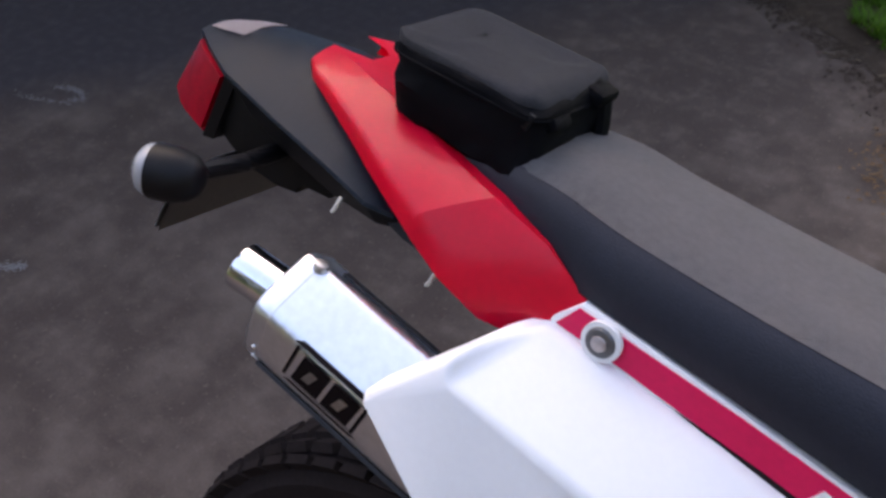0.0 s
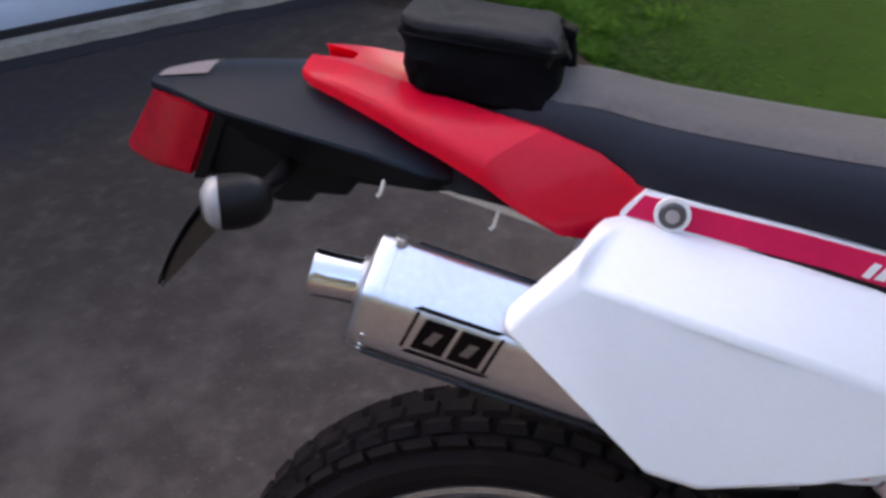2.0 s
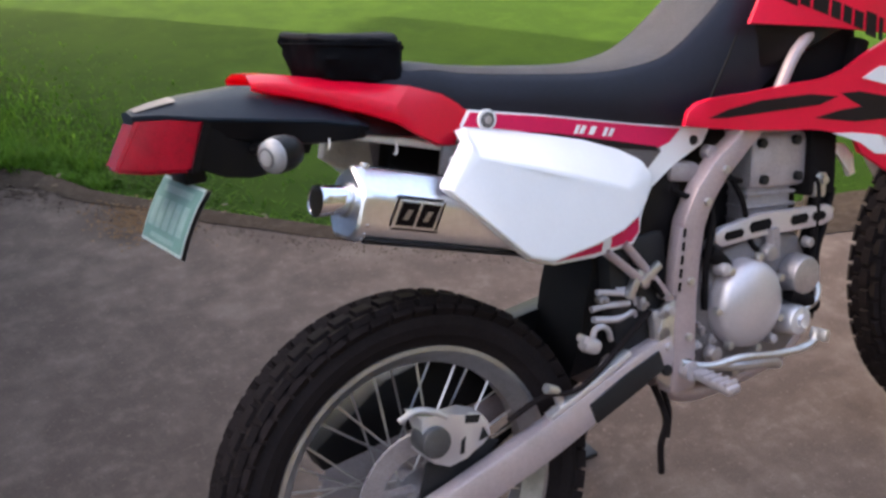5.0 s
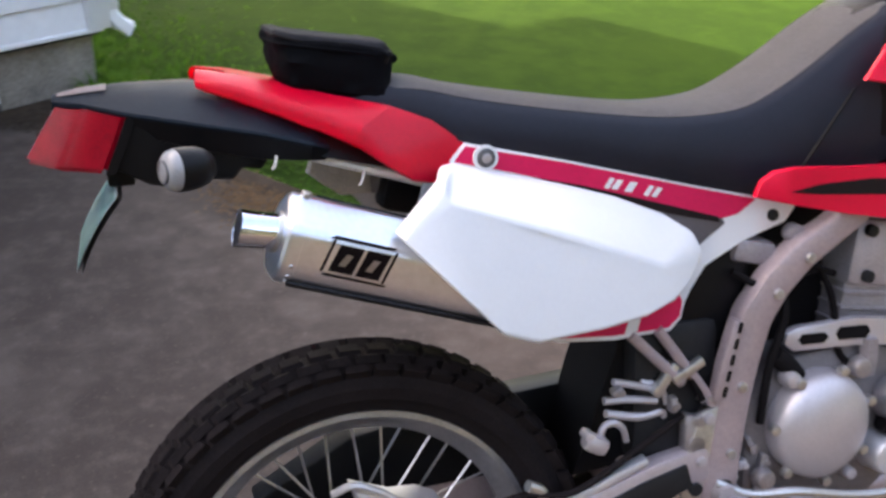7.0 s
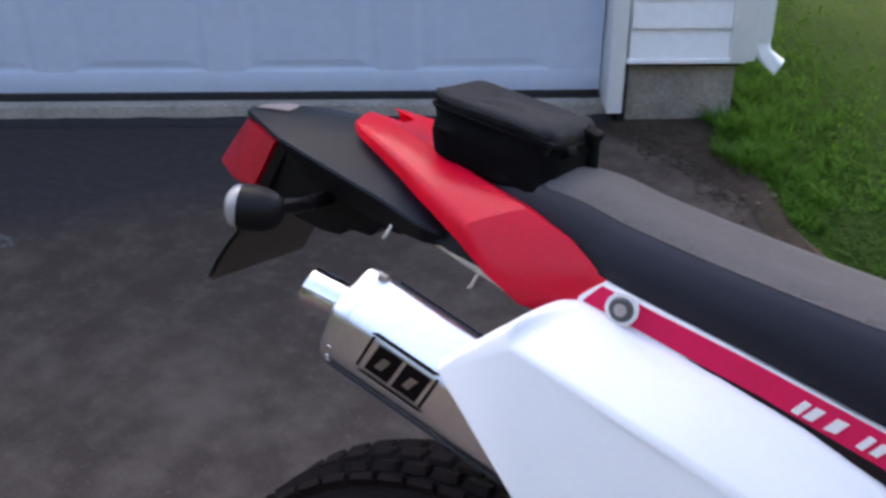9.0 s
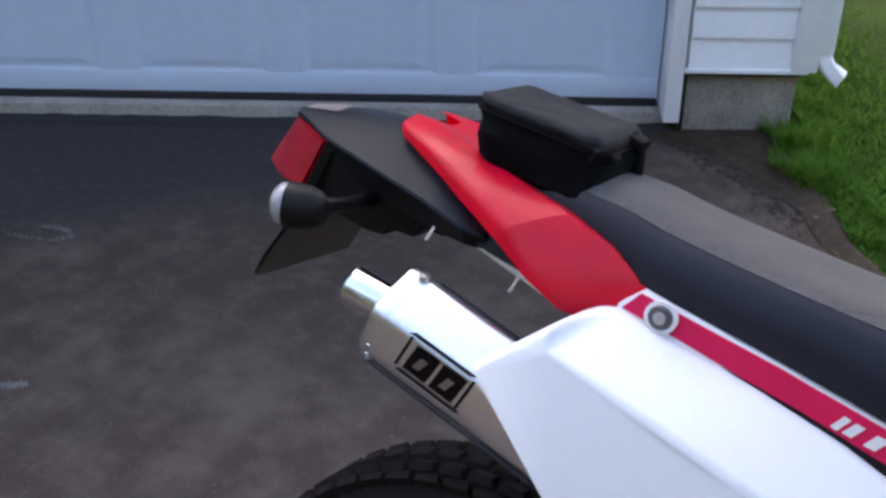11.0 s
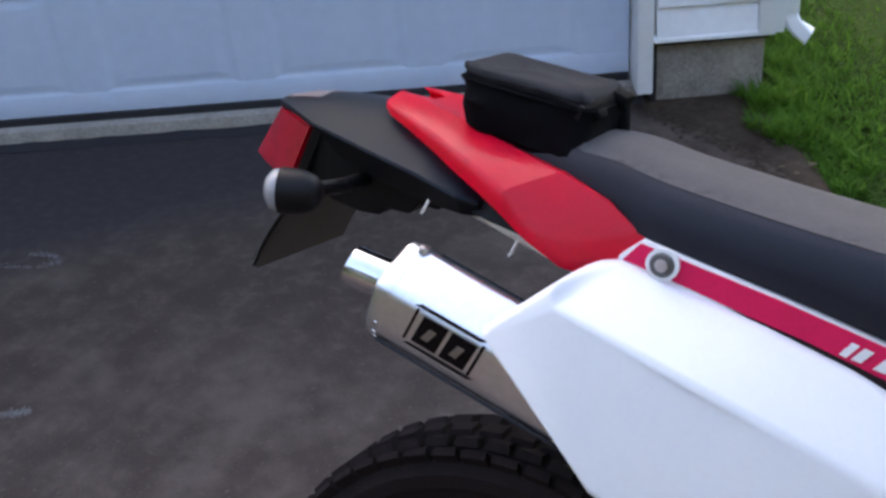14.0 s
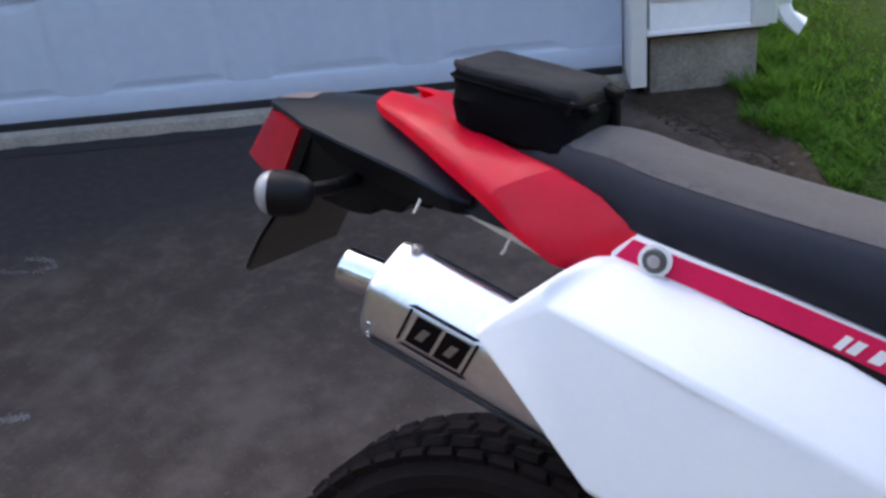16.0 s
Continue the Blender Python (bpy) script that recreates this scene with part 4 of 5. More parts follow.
part("lower_pipe", b, cast_metal, bike)

# footpeg, brake pedal, hoses
b = fresh()
cyl(b, (0.485, -0.11, 0.415), (0.485, -0.135, 0.415), 0.016, seg=14)
box(b, (0.497, -0.172, 0.405), (0.028, 0.085, 0.014), Matrix.Rotation(radians(5), 4, "X"), 0.004)
for k in range(5):
    box(b, (0.497, -0.138 - 0.017 * k, 0.412), (0.026, 0.005, 0.008))
part("footpeg", b, head_metal, bike, "toothed metal footpeg")
b = fresh()
tube(b, [(0.475, -0.118, 0.43), (0.515, -0.14, 0.418), (0.57, -0.16, 0.422), (0.642, -0.16, 0.405), (0.704, -0.16, 0.395), (0.745, -0.16, 0.397), (0.762, -0.16, 0.416)], 0.0065, seg=10)
box(b, (0.758, -0.165, 0.41), (0.012, 0.035, 0.020), Matrix.Rotation(radians(20), 4, "Y"), 0.003)
part("brake_pedal", b, brushed, bike, "bare metal brake pedal")
b = fresh()
tube(b, [(0.47, -0.05, 0.37), (0.475, -0.07, 0.31), (0.468, -0.06, 0.26), (0.474, -0.05, 0.20)], 0.006, seg=8)
tube(b, [(0.485, -0.05, 0.37), (0.492, -0.06, 0.32), (0.484, -0.06, 0.27)], 0.005, seg=8)
part("drain_hose", b, rubber, bike)
b = fresh()
tube(b, [(0.47, 0.12, 0.36), (0.50, 0.19, 0.24), (0.54, 0.285, 0.09)], 0.011, seg=10)
box(b, (0.55, 0.292, 0.086), (0.06, 0.045, 0.008), Matrix.Rotation(radians(LEAN), 4, "X"), 0.002)
part("side_stand", b, dark_metal, bike, "black steel side stand")

# fork that carries the front wheel
for s_ in (-1, 1):
    b = fresh()
    cyl(b, (1.43, 0.095 * s_, 0.35), (1.255, 0.095 * s_, 0.62), 0.027, seg=20, bevel=0.003)
    leg = part("fork_leg", b, brushed, bike)
    b = fresh()
    cyl(b, (1.255, 0.095 * s_, 0.62), (1.03, 0.095 * s_, 1.05), 0.023, seg=20)
    part("fork_tube", b, aluminium, leg)
b = fresh()
box(b, (1.09, 0, 0.93), (0.05, 0.25, 0.04), Matrix.Rotation(radians(-27), 4, "Y"), 0.008)
part("fork_clamp", b, brushed, bike)
b = fresh()
box(b, (1.00, 0, 0.95), (0.17, 0.05, 0.035), Matrix.Rotation(radians(8), 4, "Y"), 0.008)
part("steering_stem", b, frame_paint, bike)

# ---- bodywork ----
# seat: stations along the machine: x, lower edge z, half width low, shoulder z, half width at the shoulder
SEAT = [(-0.02, 0.968, 0.050, 0.978, 0.048), (0.03, 0.945, 0.066, 0.986, 0.058), (0.09, 0.922, 0.080, 0.981, 0.066), (0.15, 0.907, 0.087, 0.967, 0.070),
        (0.27, 0.882, 0.090, 0.947, 0.073), (0.40, 0.850, 0.091, 0.931, 0.073), (0.50, 0.826, 0.091, 0.934, 0.073), (0.56, 0.812, 0.091, 0.955, 0.071),
        (0.62, 0.818, 0.092, 0.990, 0.069), (0.68, 0.835, 0.092, 1.030, 0.067), (0.75, 0.86, 0.09, 1.068, 0.064), (0.80, 0.90, 0.086, 1.080, 0.06)]


def seat_ring(x, zl, wl, zs, ws):
    half = [(-wl * 0.85, zl - 0.004), (-wl, zl + 0.006), (-wl * 0.985, zl + (zs - zl) * 0.45), (-(wl + ws) / 2 - 0.002, zs - 0.016), (-ws - 0.002, zs - 0.005), (-ws + 0.008, zs + 0.001), (-ws * 0.45, zs + 0.005)]
    return [Vector((x, y, z)) for y, z in half] + [Vector((x, -y, z)) for y, z in reversed(half)]


def stations(rows_, steps_):
    cols = list(zip(*rows_))
    line = [curve_points([(c, 0, 0) for c in col], steps_) for col in cols]
    return [tuple(p.x for p in row) for row in zip(*line)]


b = fresh()
rings_to_mesh(b, [seat_ring(*r) for r in stations(SEAT, 5)])
seat = part("seat", b, seat_vinyl, bike, "black vinyl seat with sky sheen painted on its top", sharp=1.1)
b = fresh()
rings = []
for x, zl, wl, zs, ws in stations(SEAT[1:-1], 5):
    half = [(-ws - 0.001, zs - 0.0035), (-ws + 0.008, zs + 0.0025), (-ws * 0.45, zs + 0.0065), (0, zs + 0.0072)]
    rings.append([Vector((x, y, z)) for y, z in half] + [Vector((x, -y, z)) for y, z in reversed(half[:-1])])
rings_to_mesh(b, rings, closed=False)
bmesh.ops.solidify(b, geom=b.faces[:], thickness=0.0012)
part("seat_top", b, seat_top_sheen, seat, "grained seat top, grey with painted sky sheen", sharp=1.1)
for s_ in (-1, 1):
    b = fresh()
    tube(b, [(0.572, 0.0925 * s_, 0.822), (0.612, 0.0925 * s_, 0.875), (0.655, 0.089 * s_, 0.93), (0.70, 0.080 * s_, 0.985)], 0.0022, seg=6)
    part("seam", b, black_plastic, seat)

# tank between the seat and the head
b = fresh()
rings = []
for x, zl, zh, w in ((0.66, 0.85, 1.02, 0.07), (0.74, 0.86, 1.075, 0.10), (0.82, 0.88, 1.095, 0.12), (0.90, 0.90, 1.09, 0.12), (0.97, 0.93, 1.06, 0.10), (1.0, 0.95, 1.03, 0.06)):
    half = [(-w * 0.6, zl), (-w, zl + 0.03), (-w, (zl + zh) / 2), (-w * 0.9, zh - 0.03), (-w * 0.5, zh)]
    rings.append([Vector((x, y, z)) for y, z in half] + [Vector((x, -y, z)) for y, z in reversed(half)])
rings_to_mesh(b, rings)
part("fuel_tank", b, black_plastic, bike, sharp=1.0)

for s_ in (-1, 1):
    ys = (lambda x, z: -0.128 - 0.03 * max(0, x - 0.7)) if s_ < 0 else (lambda x, z: 0.124 + 0.03 * max(0, x - 0.7))
    # upper red side with its dark lettering blocks
    b = fresh()
    sheet(b, [(0.655, 0.965), (0.695, 1.022), (0.735, 1.058), (1.0, 1.06), (1.03, 0.96), (0.985, 0.905), (0.83, 0.937)] if s_ < 0 else [(0.80, 0.97), (0.80, 1.04), (0.85, 1.06), (1.0, 1.06), (1.03, 0.96), (0.985, 0.905), (0.83, 0.937)], ys, 0.006 * -s_ if s_ > 0 else 0.006, 0.002)
    upper = part("tank_panel", b, red_shroud, bike, "red upper tank panel with dark lettering bars")
    if s_ < 0:
        x = 0.735
        for wid, hgt in ((0.030, 0.040), (0.022, 0.028), (0.036, 0.028), (0.022, 0.028), (0.020, 0.028), (0.022, 0.028), (0.026, 0.040), (0.010, 0.038)):
            b = fresh()
            zc = 1.012 - 0.42 * (x - 0.735)
            sheet(b, [(x, zc - hgt / 2), (x + wid, zc - hgt / 2 - 0.42 * wid), (x + wid + 0.004, zc + hgt / 2 - 0.42 * wid), (x + 0.004, zc + hgt / 2)], lambda x_, z_: ys(x_, z_) - 0.0012, 0.001)
            x += wid + 0.007
            part("lettering_bar", b, dark_decal, upper)
    # lower red shroud: a fork of two prongs, with white ends
    b = fresh()
    sheet(b, [(0.504, 0.826), (0.512, 0.846), (0.530, 0.857), (0.561, 0.860), (0.649, 0.855), (0.743, 0.853), (0.827, 0.850), (0.878, 0.857), (0.932, 0.877), (0.985, 0.892), (1.03, 0.90),
              (1.05, 0.84), (1.05, 0.74), (1.01, 0.66), (0.985, 0.655), (0.912, 0.705), (0.896, 0.741), (0.808, 0.764), (0.645, 0.793), (0.56, 0.812)], ys, 0.008 * -s_ if s_ > 0 else 0.008, 0.0025)
    shroud = part("radiator_shroud", b, red_shroud, bike, "red radiator shroud with dark flame graphics")
    if s_ < 0:
        for outline in ([(0.556, 0.829), (0.600, 0.836), (0.675, 0.838), (0.791, 0.829), (0.858, 0.814), (0.812, 0.807), (0.731, 0.813), (0.646, 0.819), (0.596, 0.823)],
                        [(0.866, 0.818), (0.912, 0.814), (0.985, 0.792), (1.045, 0.776), (1.046, 0.748), (0.973, 0.754), (0.900, 0.762), (0.800, 0.786), (0.862, 0.789), (0.918, 0.786), (0.890, 0.802)]):
            b = fresh()
            sheet(b, outline, lambda x_, z_: ys(x_, z_) - 0.001, 0.002)
            part("flame_graphic", b, dark_decal, shroud)
        b = fresh()
        sheet(b, [(0.842, 0.752), (0.901, 0.742), (0.963, 0.727), (0.972, 0.706), (1.020, 0.700), (1.012, 0.682), (0.950, 0.695), (0.912, 0.722)], lambda x_, z_: ys(x_, z_) - 0.0015, 0.002)
        part("white_edge", b, white_decal, shroud)
        b = fresh()
        sheet(b, [(0.920, 0.836), (0.966, 0.850), (1.035, 0.838), (1.040, 0.796), (0.985, 0.814)], lambda x_, z_: ys(x_, z_) - 0.0015, 0.002)
        part("white_flash", b, white_decal, shroud)
# added black block so the gap beside the tank stays dark
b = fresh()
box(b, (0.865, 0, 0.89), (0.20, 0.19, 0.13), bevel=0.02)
part("tank_gap_block", b, near_black, bike)
b = fresh()
tube(b, [(0.735, -0.112, 0.845), (0.765, -0.113, 0.888), (0.795, -0.112, 0.915), (0.84, -0.105, 0.935)], 0.011, seg=10)
part("tank_tube", b, frame_paint, bike, "grey steel tube beside the tank")

# red tail fairing: rows of an outer low corner and an inner top corner (x, half width, z), from the horns to the front,
# with a ridge across each side where the top turns down into a steeper flank
TAIL = [((-0.168, 0.047, 1.000), (-0.164, 0.022, 1.009), 0.034), ((-0.158, 0.056, 0.9985), (-0.150, 0.028, 1.008), 0.024), ((-0.130, 0.069, 0.993), (-0.120, 0.038, 1.003), 0.012),
        ((-0.085, 0.088, 0.979), (-0.070, 0.050, 0.991), 0.003), ((-0.040, 0.107, 0.962), (-0.012, 0.068, 0.976), 0.0), ((0.0, 0.120, 0.943), (0.046, 0.084, 0.963), 0.0),
        ((0.028, 0.1205, 0.908), (0.094, 0.0845, 0.944), 0.0), ((0.062, 0.113, 0.886), (0.116, 0.085, 0.928), 0.0), ((0.098, 0.100, 0.877), (0.136, 0.084, 0.912), 0.0)]
RIDGE = 5
b = fresh()
fine = []
for i, (p, q) in enumerate(zip(TAIL, TAIL[1:])):
    fine += [(p[0][0] + (q[0][0] - p[0][0]) * k / 4, p, q, k / 4, i + k / 4) for k in range(4)]
fine.append((TAIL[-1][0][0], TAIL[-2], TAIL[-1], 1.0, len(TAIL) - 1))
rings = []
for _, p, q, t, at in fine:
    low, top = Vector(p[0]).lerp(Vector(q[0]), t), Vector(p[1]).lerp(Vector(q[1]), t)
    back = p[2] + (q[2] - p[2]) * t
    rim = 0.007 + 0.012 * min(1, at / 3.5) if at < RIDGE else 0.019 - 0.014 * min(1, at - RIDGE)
    swell = 0.0008
    foot, turn = low + Vector((0.001, -0.001, -rim)), low.lerp(top, 0.16)
    half = [foot + Vector((0.001, -0.0065, -0.003))]
    for k in range(7):                                # the edge rolls over from the top into the flank
        half.append(foot.lerp(low, k / 6).lerp(low.lerp(turn, k / 6), k / 6))
    for k in (0.5, 0.75):
        half.append(low.lerp(top, k) + Vector((0, 0.4, 0.9)) * swell * 4 * k * (1 - k))
    half += [top, Vector((top.x + back * 0.75, top.y * 0.72, top.z - 0.004)), Vector((top.x + back, 0.012, top.z - 0.006))]
    rings.append([Vector((v.x, -v.y, v.z)) for v in half] + [Vector(v) for v in reversed(half)])
rings_to_mesh(b, rings, closed=False)
bmesh.ops.solidify(b, geom=b.faces[:], thickness=0.004)
part("tail_fairing", b, red_plastic, bike, "glossy red plastic tail fairing", sharp=0.35)

# added black block: darkens the fairing's inside and hides its far half
b = fresh()
rings_to_mesh(b, [[Vector((x, -w, z0)), Vector((x, w, z0)), Vector((x, w * 0.8, z1)), Vector((x, -w * 0.8, z1))] for x, w, z0, z1 in ((-0.09, 0.080, 0.924, 0.955), (-0.02, 0.098, 0.908, 0.940), (0.05, 0.098, 0.892, 0.930), (0.095, 0.084, 0.884, 0.905))])
part("tail_dark_fill", b, black_plastic, bike)

# rear fender: dark grey top, falling sides painted blacker for their shade
b, skirt = fresh(), fresh()
rings, low = [], []
for x, w, z, zs, zlow in ((-0.320, 0.024, 0.986, 0.982, 0.972), (-0.29, 0.045, 0.991, 0.980, 0.962), (-0.246, 0.068, 0.995, 0.971, 0.948), (-0.17, 0.087, 0.995, 0.957, 0.926),
                          (-0.10, 0.102, 0.983, 0.944, 0.912), (-0.050, 0.110, 0.962, 0.931, 0.908), (-0.030, 0.098, 0.945, 0.924, 0.906)):
    half = [(-w * 0.97, zs - 0.006), (-w, zs - 0.003), (-w * 0.99, zs), (-w * 0.62, zs + (z - zs) * 0.60), (-w * 0.25, z)]
    rings.append([Vector((x, y, zz)) for y, zz in half] + [Vector((x, -y, zz)) for y, zz in reversed(half)])
    half = [(-w * 0.62, zlow - 0.004), (-w * 0.84, zlow), (-w * 0.965, zs - 0.006)]
    low.append([Vector((x, y, zz)) for y, zz in half] + [Vector((x, -y, zz)) for y, zz in reversed(half)])
rings_to_mesh(b, rings)
fender = part("rear_fender", b, fender_plastic, bike, "dark grey plastic rear fender", sharp=0.45)
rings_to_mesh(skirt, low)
part("fender_skirt", skirt, black_plastic, fender, "underside of the fender, its shade painted black", sharp=0.45)
# pale patch paints the sky reflected in the fender's glossy end
b = fresh()
rings_to_mesh(b, [[Vector((x, y, z)) for y, z in ((-w, z1), (-w * 0.25, z0), (w * 0.25, z0), (w, z1))] for x, w, z0, z1 in ((-0.314, 0.018, 0.9875, 0.986), (-0.290, 0.026, 0.9925, 0.9895), (-0.262, 0.028, 0.9955, 0.992))], closed=False)
bmesh.ops.solidify(b, geom=b.faces[:], thickness=0.0008)
part("sky_gloss_patch", b, fender_sky_gloss, fender, "pale patch painted as sky gloss on the fender")
# light and plate carrier below the fender
b = fresh()
rings = []
for x, w, zt, zb in ((-0.262, 0.062, 0.966, 0.908), (-0.225, 0.066, 0.960, 0.888), (-0.19, 0.064, 0.950, 0.880), (-0.166, 0.062, 0.940, 0.880), (-0.160, 0.060, 0.938, 0.888), (-0.132, 0.058, 0.930, 0.886), (-0.122, 0.056, 0.928, 0.898), (-0.10, 0.052, 0.922, 0.894), (-0.092, 0.048, 0.918, 0.904)):
    rings.append([Vector((x, -w, zt)), Vector((x, w, zt)), Vector((x, w * 0.9, zb)), Vector((x, -w * 0.9, zb))])
rings_to_mesh(b, rings)
bmesh.ops.bevel(b, geom=b.edges[:], offset=0.002, segments=1, affect="EDGES")
part("light_carrier", b, black_plastic, bike)
# tail light
b = fresh()
rings = [[Vector((-0.242, -0.0715, 0.969)), Vector((-0.242, 0.0715, 0.969)), Vector((-0.270, 0.070, 0.905)), Vector((-0.270, -0.070, 0.905))],
         [Vector((-0.284, -0.052, 0.977)), Vector((-0.284, 0.052, 0.977)), Vector((-0.320, 0.050, 0.909)), Vector((-0.320, -0.050, 0.909))],
         [Vector((-0.314, -0.030, 0.980)), Vector((-0.314, 0.030, 0.980)), Vector((-0.355, 0.026, 0.917)), Vector((-0.355, -0.026, 0.917))]]
rings_to_mesh(b, rings)
bmesh.ops.bevel(b, geom=b.edges[:], offset=0.005, segments=2, affect="EDGES")
tail_light = part("tail_light", b, red_lens, bike, "wedge-shaped glossy red tail light")
b = fresh()
rings_to_mesh(b, [[Vector((x, -w, zt)), Vector((x, w, zt)), Vector((x - 0.028, w * 0.98, zb)), Vector((x - 0.028, -w * 0.98, zb))] for x, w, zt, zb in ((-0.232, 0.0665, 0.966, 0.903), (-0.2425, 0.0690, 0.968, 0.904))])
part("lens_base", b, black_plastic, tail_light, "black base of the lens")


def signal(s_):
    c = Vector((-0.196, 0.178 * s_, 0.924))
    ax, sd = Vector((-0.93, 0.36 * s_, 0.0)), Vector((0.36, 0.93 * s_, 0.0))

    def rings_of(rows_):
        return [[c + ax * d + sd * rr * math.cos(a) + Vector((0, 0, rr * math.sin(a))) for a in (k * math.tau / 28 for k in range(28))] for d, rr in rows_]

    b = fresh()
    rings_to_mesh(b, rings_of(((0.007, 0.0210), (0.006, 0.0226), (-0.006, 0.0226), (-0.016, 0.0215), (-0.026, 0.0180), (-0.033, 0.0120), (-0.036, 0.004))))
    body = part("turn_signal", b, black_plastic, bike, "round black turn signal with pale lens")
    b = fresh()
    rings_to_mesh(b, rings_of(((0.002, 0.0220), (0.009, 0.0216), (0.014, 0.0198), (0.018, 0.0155), (0.0205, 0.0085), (0.021, 0.002))))
    lens = part("lens", b, clear_lens, body, "pale clear lens")
    b = fresh()
    rings_to_mesh(b, rings_of(((0.0165, 0.0135), (0.0203, 0.0124), (0.0208, 0.0105), (0.0195, 0.0092))))
    part("lens_ring", b, dark_steel, lens)
    b = fresh()
    tube(b, [c + Vector((0.015, -0.015 * s_, 0)), c + Vector((0.018, -0.07 * s_, -0.004)), c + Vector((0.014, -0.120 * s_, -0.006))], 0.008, seg=10)
    part("stalk", b, black_plastic, body)


signal(-1)
signal(1)

# number plate: green with a pale border and unreadable bars
b = fresh()
PL0, PL1 = Vector((-0.309, 0, 0.803)), Vector((-0.259, 0, 0.883))
pn = Vector((-(PL1 - PL0).z, 0, (PL1 - PL0).x)).normalized()


def plate_quad(bm_, y0, y1, a, c, lift, bend=0.004):
    rings_ = []
    for k in range(5):
        t = a + (c - a) * k / 4
        p = PL0.lerp(PL1, t) + pn * (lift + bend * (1 - (2 * t - 1) ** 2))
        rings_.append([p + Vector((0, y0, 0)), p + Vector((0, y1, 0))])
    rings_to_mesh(bm_, rings_, closed=False)


plate_quad(b, -0.089, 0.089, 0.0, 1.0, 0.0)
bmesh.ops.solidify(b, geom=b.faces[:], thickness=0.0015)
plate = part("number_plate", b, plate_metal, bike, "green number plate with a white border")
b = fresh()
plate_quad(b, -0.089, 0.089, 0.0, 1.0, -0.004)
part("plate_back", b, plate_metal, plate, "dull bare metal back of the plate")
b = fresh()
plate_quad(b, -0.088, 0.088, 0.01, 0.99, 0.0020)
part("plate_border", b, plate_white, plate)
b = fresh()
plate_quad(b, -0.084, 0.084, 0.05, 0.95, 0.0025)
part("plate_field", b, green_plate, plate)
for y0, y1, a, c in ((-0.070, -0.048, 0.25, 0.68), (-0.040, -0.018, 0.25, 0.68), (-0.010, 0.012, 0.25, 0.68), (0.020, 0.042, 0.25, 0.68), (0.050, 0.072, 0.25, 0.68), (-0.06, 0.06, 0.78, 0.88), (-0.05, 0.05, 0.10, 0.17)):
    b = fresh()
    plate_quad(b, y0, y1, a, c, 0.0032)
    part("plate_bar", b, teal_bar, plate)
b = fresh()
box(b, (-0.255, 0, 0.90), (0.03, 0.06, 0.035), bevel=0.004)
part("plate_bracket", b, black_plastic, bike)

# muffler: an oval can that falls towards the front
MA, MD = Vector((-0.095, -0.137, 0.836)), Vector((math.cos(radians(18.3)), 0.03, -math.sin(radians(18.3)))).normalized()
MU = Vector((math.sin(radians(18.3)), 0, math.cos(radians(18.3))))
MS = MD.cross(MU).normalized()


def rounded(poly, r, n=4):
    """A closed outline with its corners rounded."""
    out = []
    for i, p in enumerate(poly):
        a, c = poly[i - 1], poly[(i + 1) % len(poly)]
        p, a, c = Vector(p), Vector(a), Vector(c)
        s0, s1 = p + (a - p).normalized() * min(r, 0.45 * (a - p).length), p + (c - p).normalized() * min(r, 0.45 * (c - p).length)
        out += [(s0.lerp(p, k / n)).lerp(p.lerp(s1, k / n), k / n) for k in range(n + 1)]
    return out


# outline of the can: a wide sloping shoulder over a nearly upright flank, (outwards, up)
FLANK = [(0.0340, -0.0370), (0.0400, -0.0260), (0.0450, 0.0185), (-0.0040, 0.0525)]
CAN = rounded(FLANK + [(-0.0400, 0.0300), (-0.0445, -0.0200), (-0.0260, -0.0460), (0.0220, -0.0460)], 0.010, 6)


def can_ring(t, q=1.0):
    return [MA + MD * t + MS * p.x * q + MU * p.y * q for p in CAN]


b = fresh()
rings_to_mesh(b, [can_ring(0.010), can_ring(0.15), can_ring(0.30)])
muffler = part("muffler", b, aluminium, bike, "polished aluminium muffler with a sloping shoulder", sharp=0.9)
b = fresh()
rings_to_mesh(b, [can_ring(-0.005, 0.52), can_ring(-0.004, 0.90), can_ring(-0.001, 0.985), can_ring(0.002, 1.008), can_ring(0.014, 1.010), can_ring(0.015, 0.98)])
part("end_cap", b, aluminium, muffler, sharp=0.5)
for k in (0, 1, 2, 9):
    p = can_ring(0.009, 1.012)[k * len(CAN) // 10]
    d = (p - (MA + MD * 0.009)).normalized()
    b = fresh()
    cyl(b, p - d * 0.002, p + d * 0.0010, 0.0024, seg=8)
    part("rivet", b, brushed, muffler)
tipc = Vector((-0.142, -0.141, 0.850))
b = fresh()
ta = (tipc - MA).normalized()


def ring_at(c, d, r, seg=32):
    side = d.cross(Vector((0, 0, 1))).normalized()
    up = side.cross(d)
    return [c + (side * math.cos(k * math.tau / seg) + up * math.sin(k * math.tau / seg)) * r for k in range(seg)]


root = MA + Vector((0.004, -0.001, 0.004))
rings_to_mesh(b, [ring_at(root, ta, 0.0200), ring_at(root.lerp(tipc, 0.7), ta, 0.0203), ring_at(root.lerp(tipc, 0.97), ta, 0.0211), ring_at(tipc, ta, 0.0209), ring_at(tipc, ta, 0.0200), ring_at(root.lerp(tipc, 0.98), ta, 0.0198)])
tip = part("exhaust_tip", b, chrome, muffler, "chromed exhaust tip")
b = fresh()
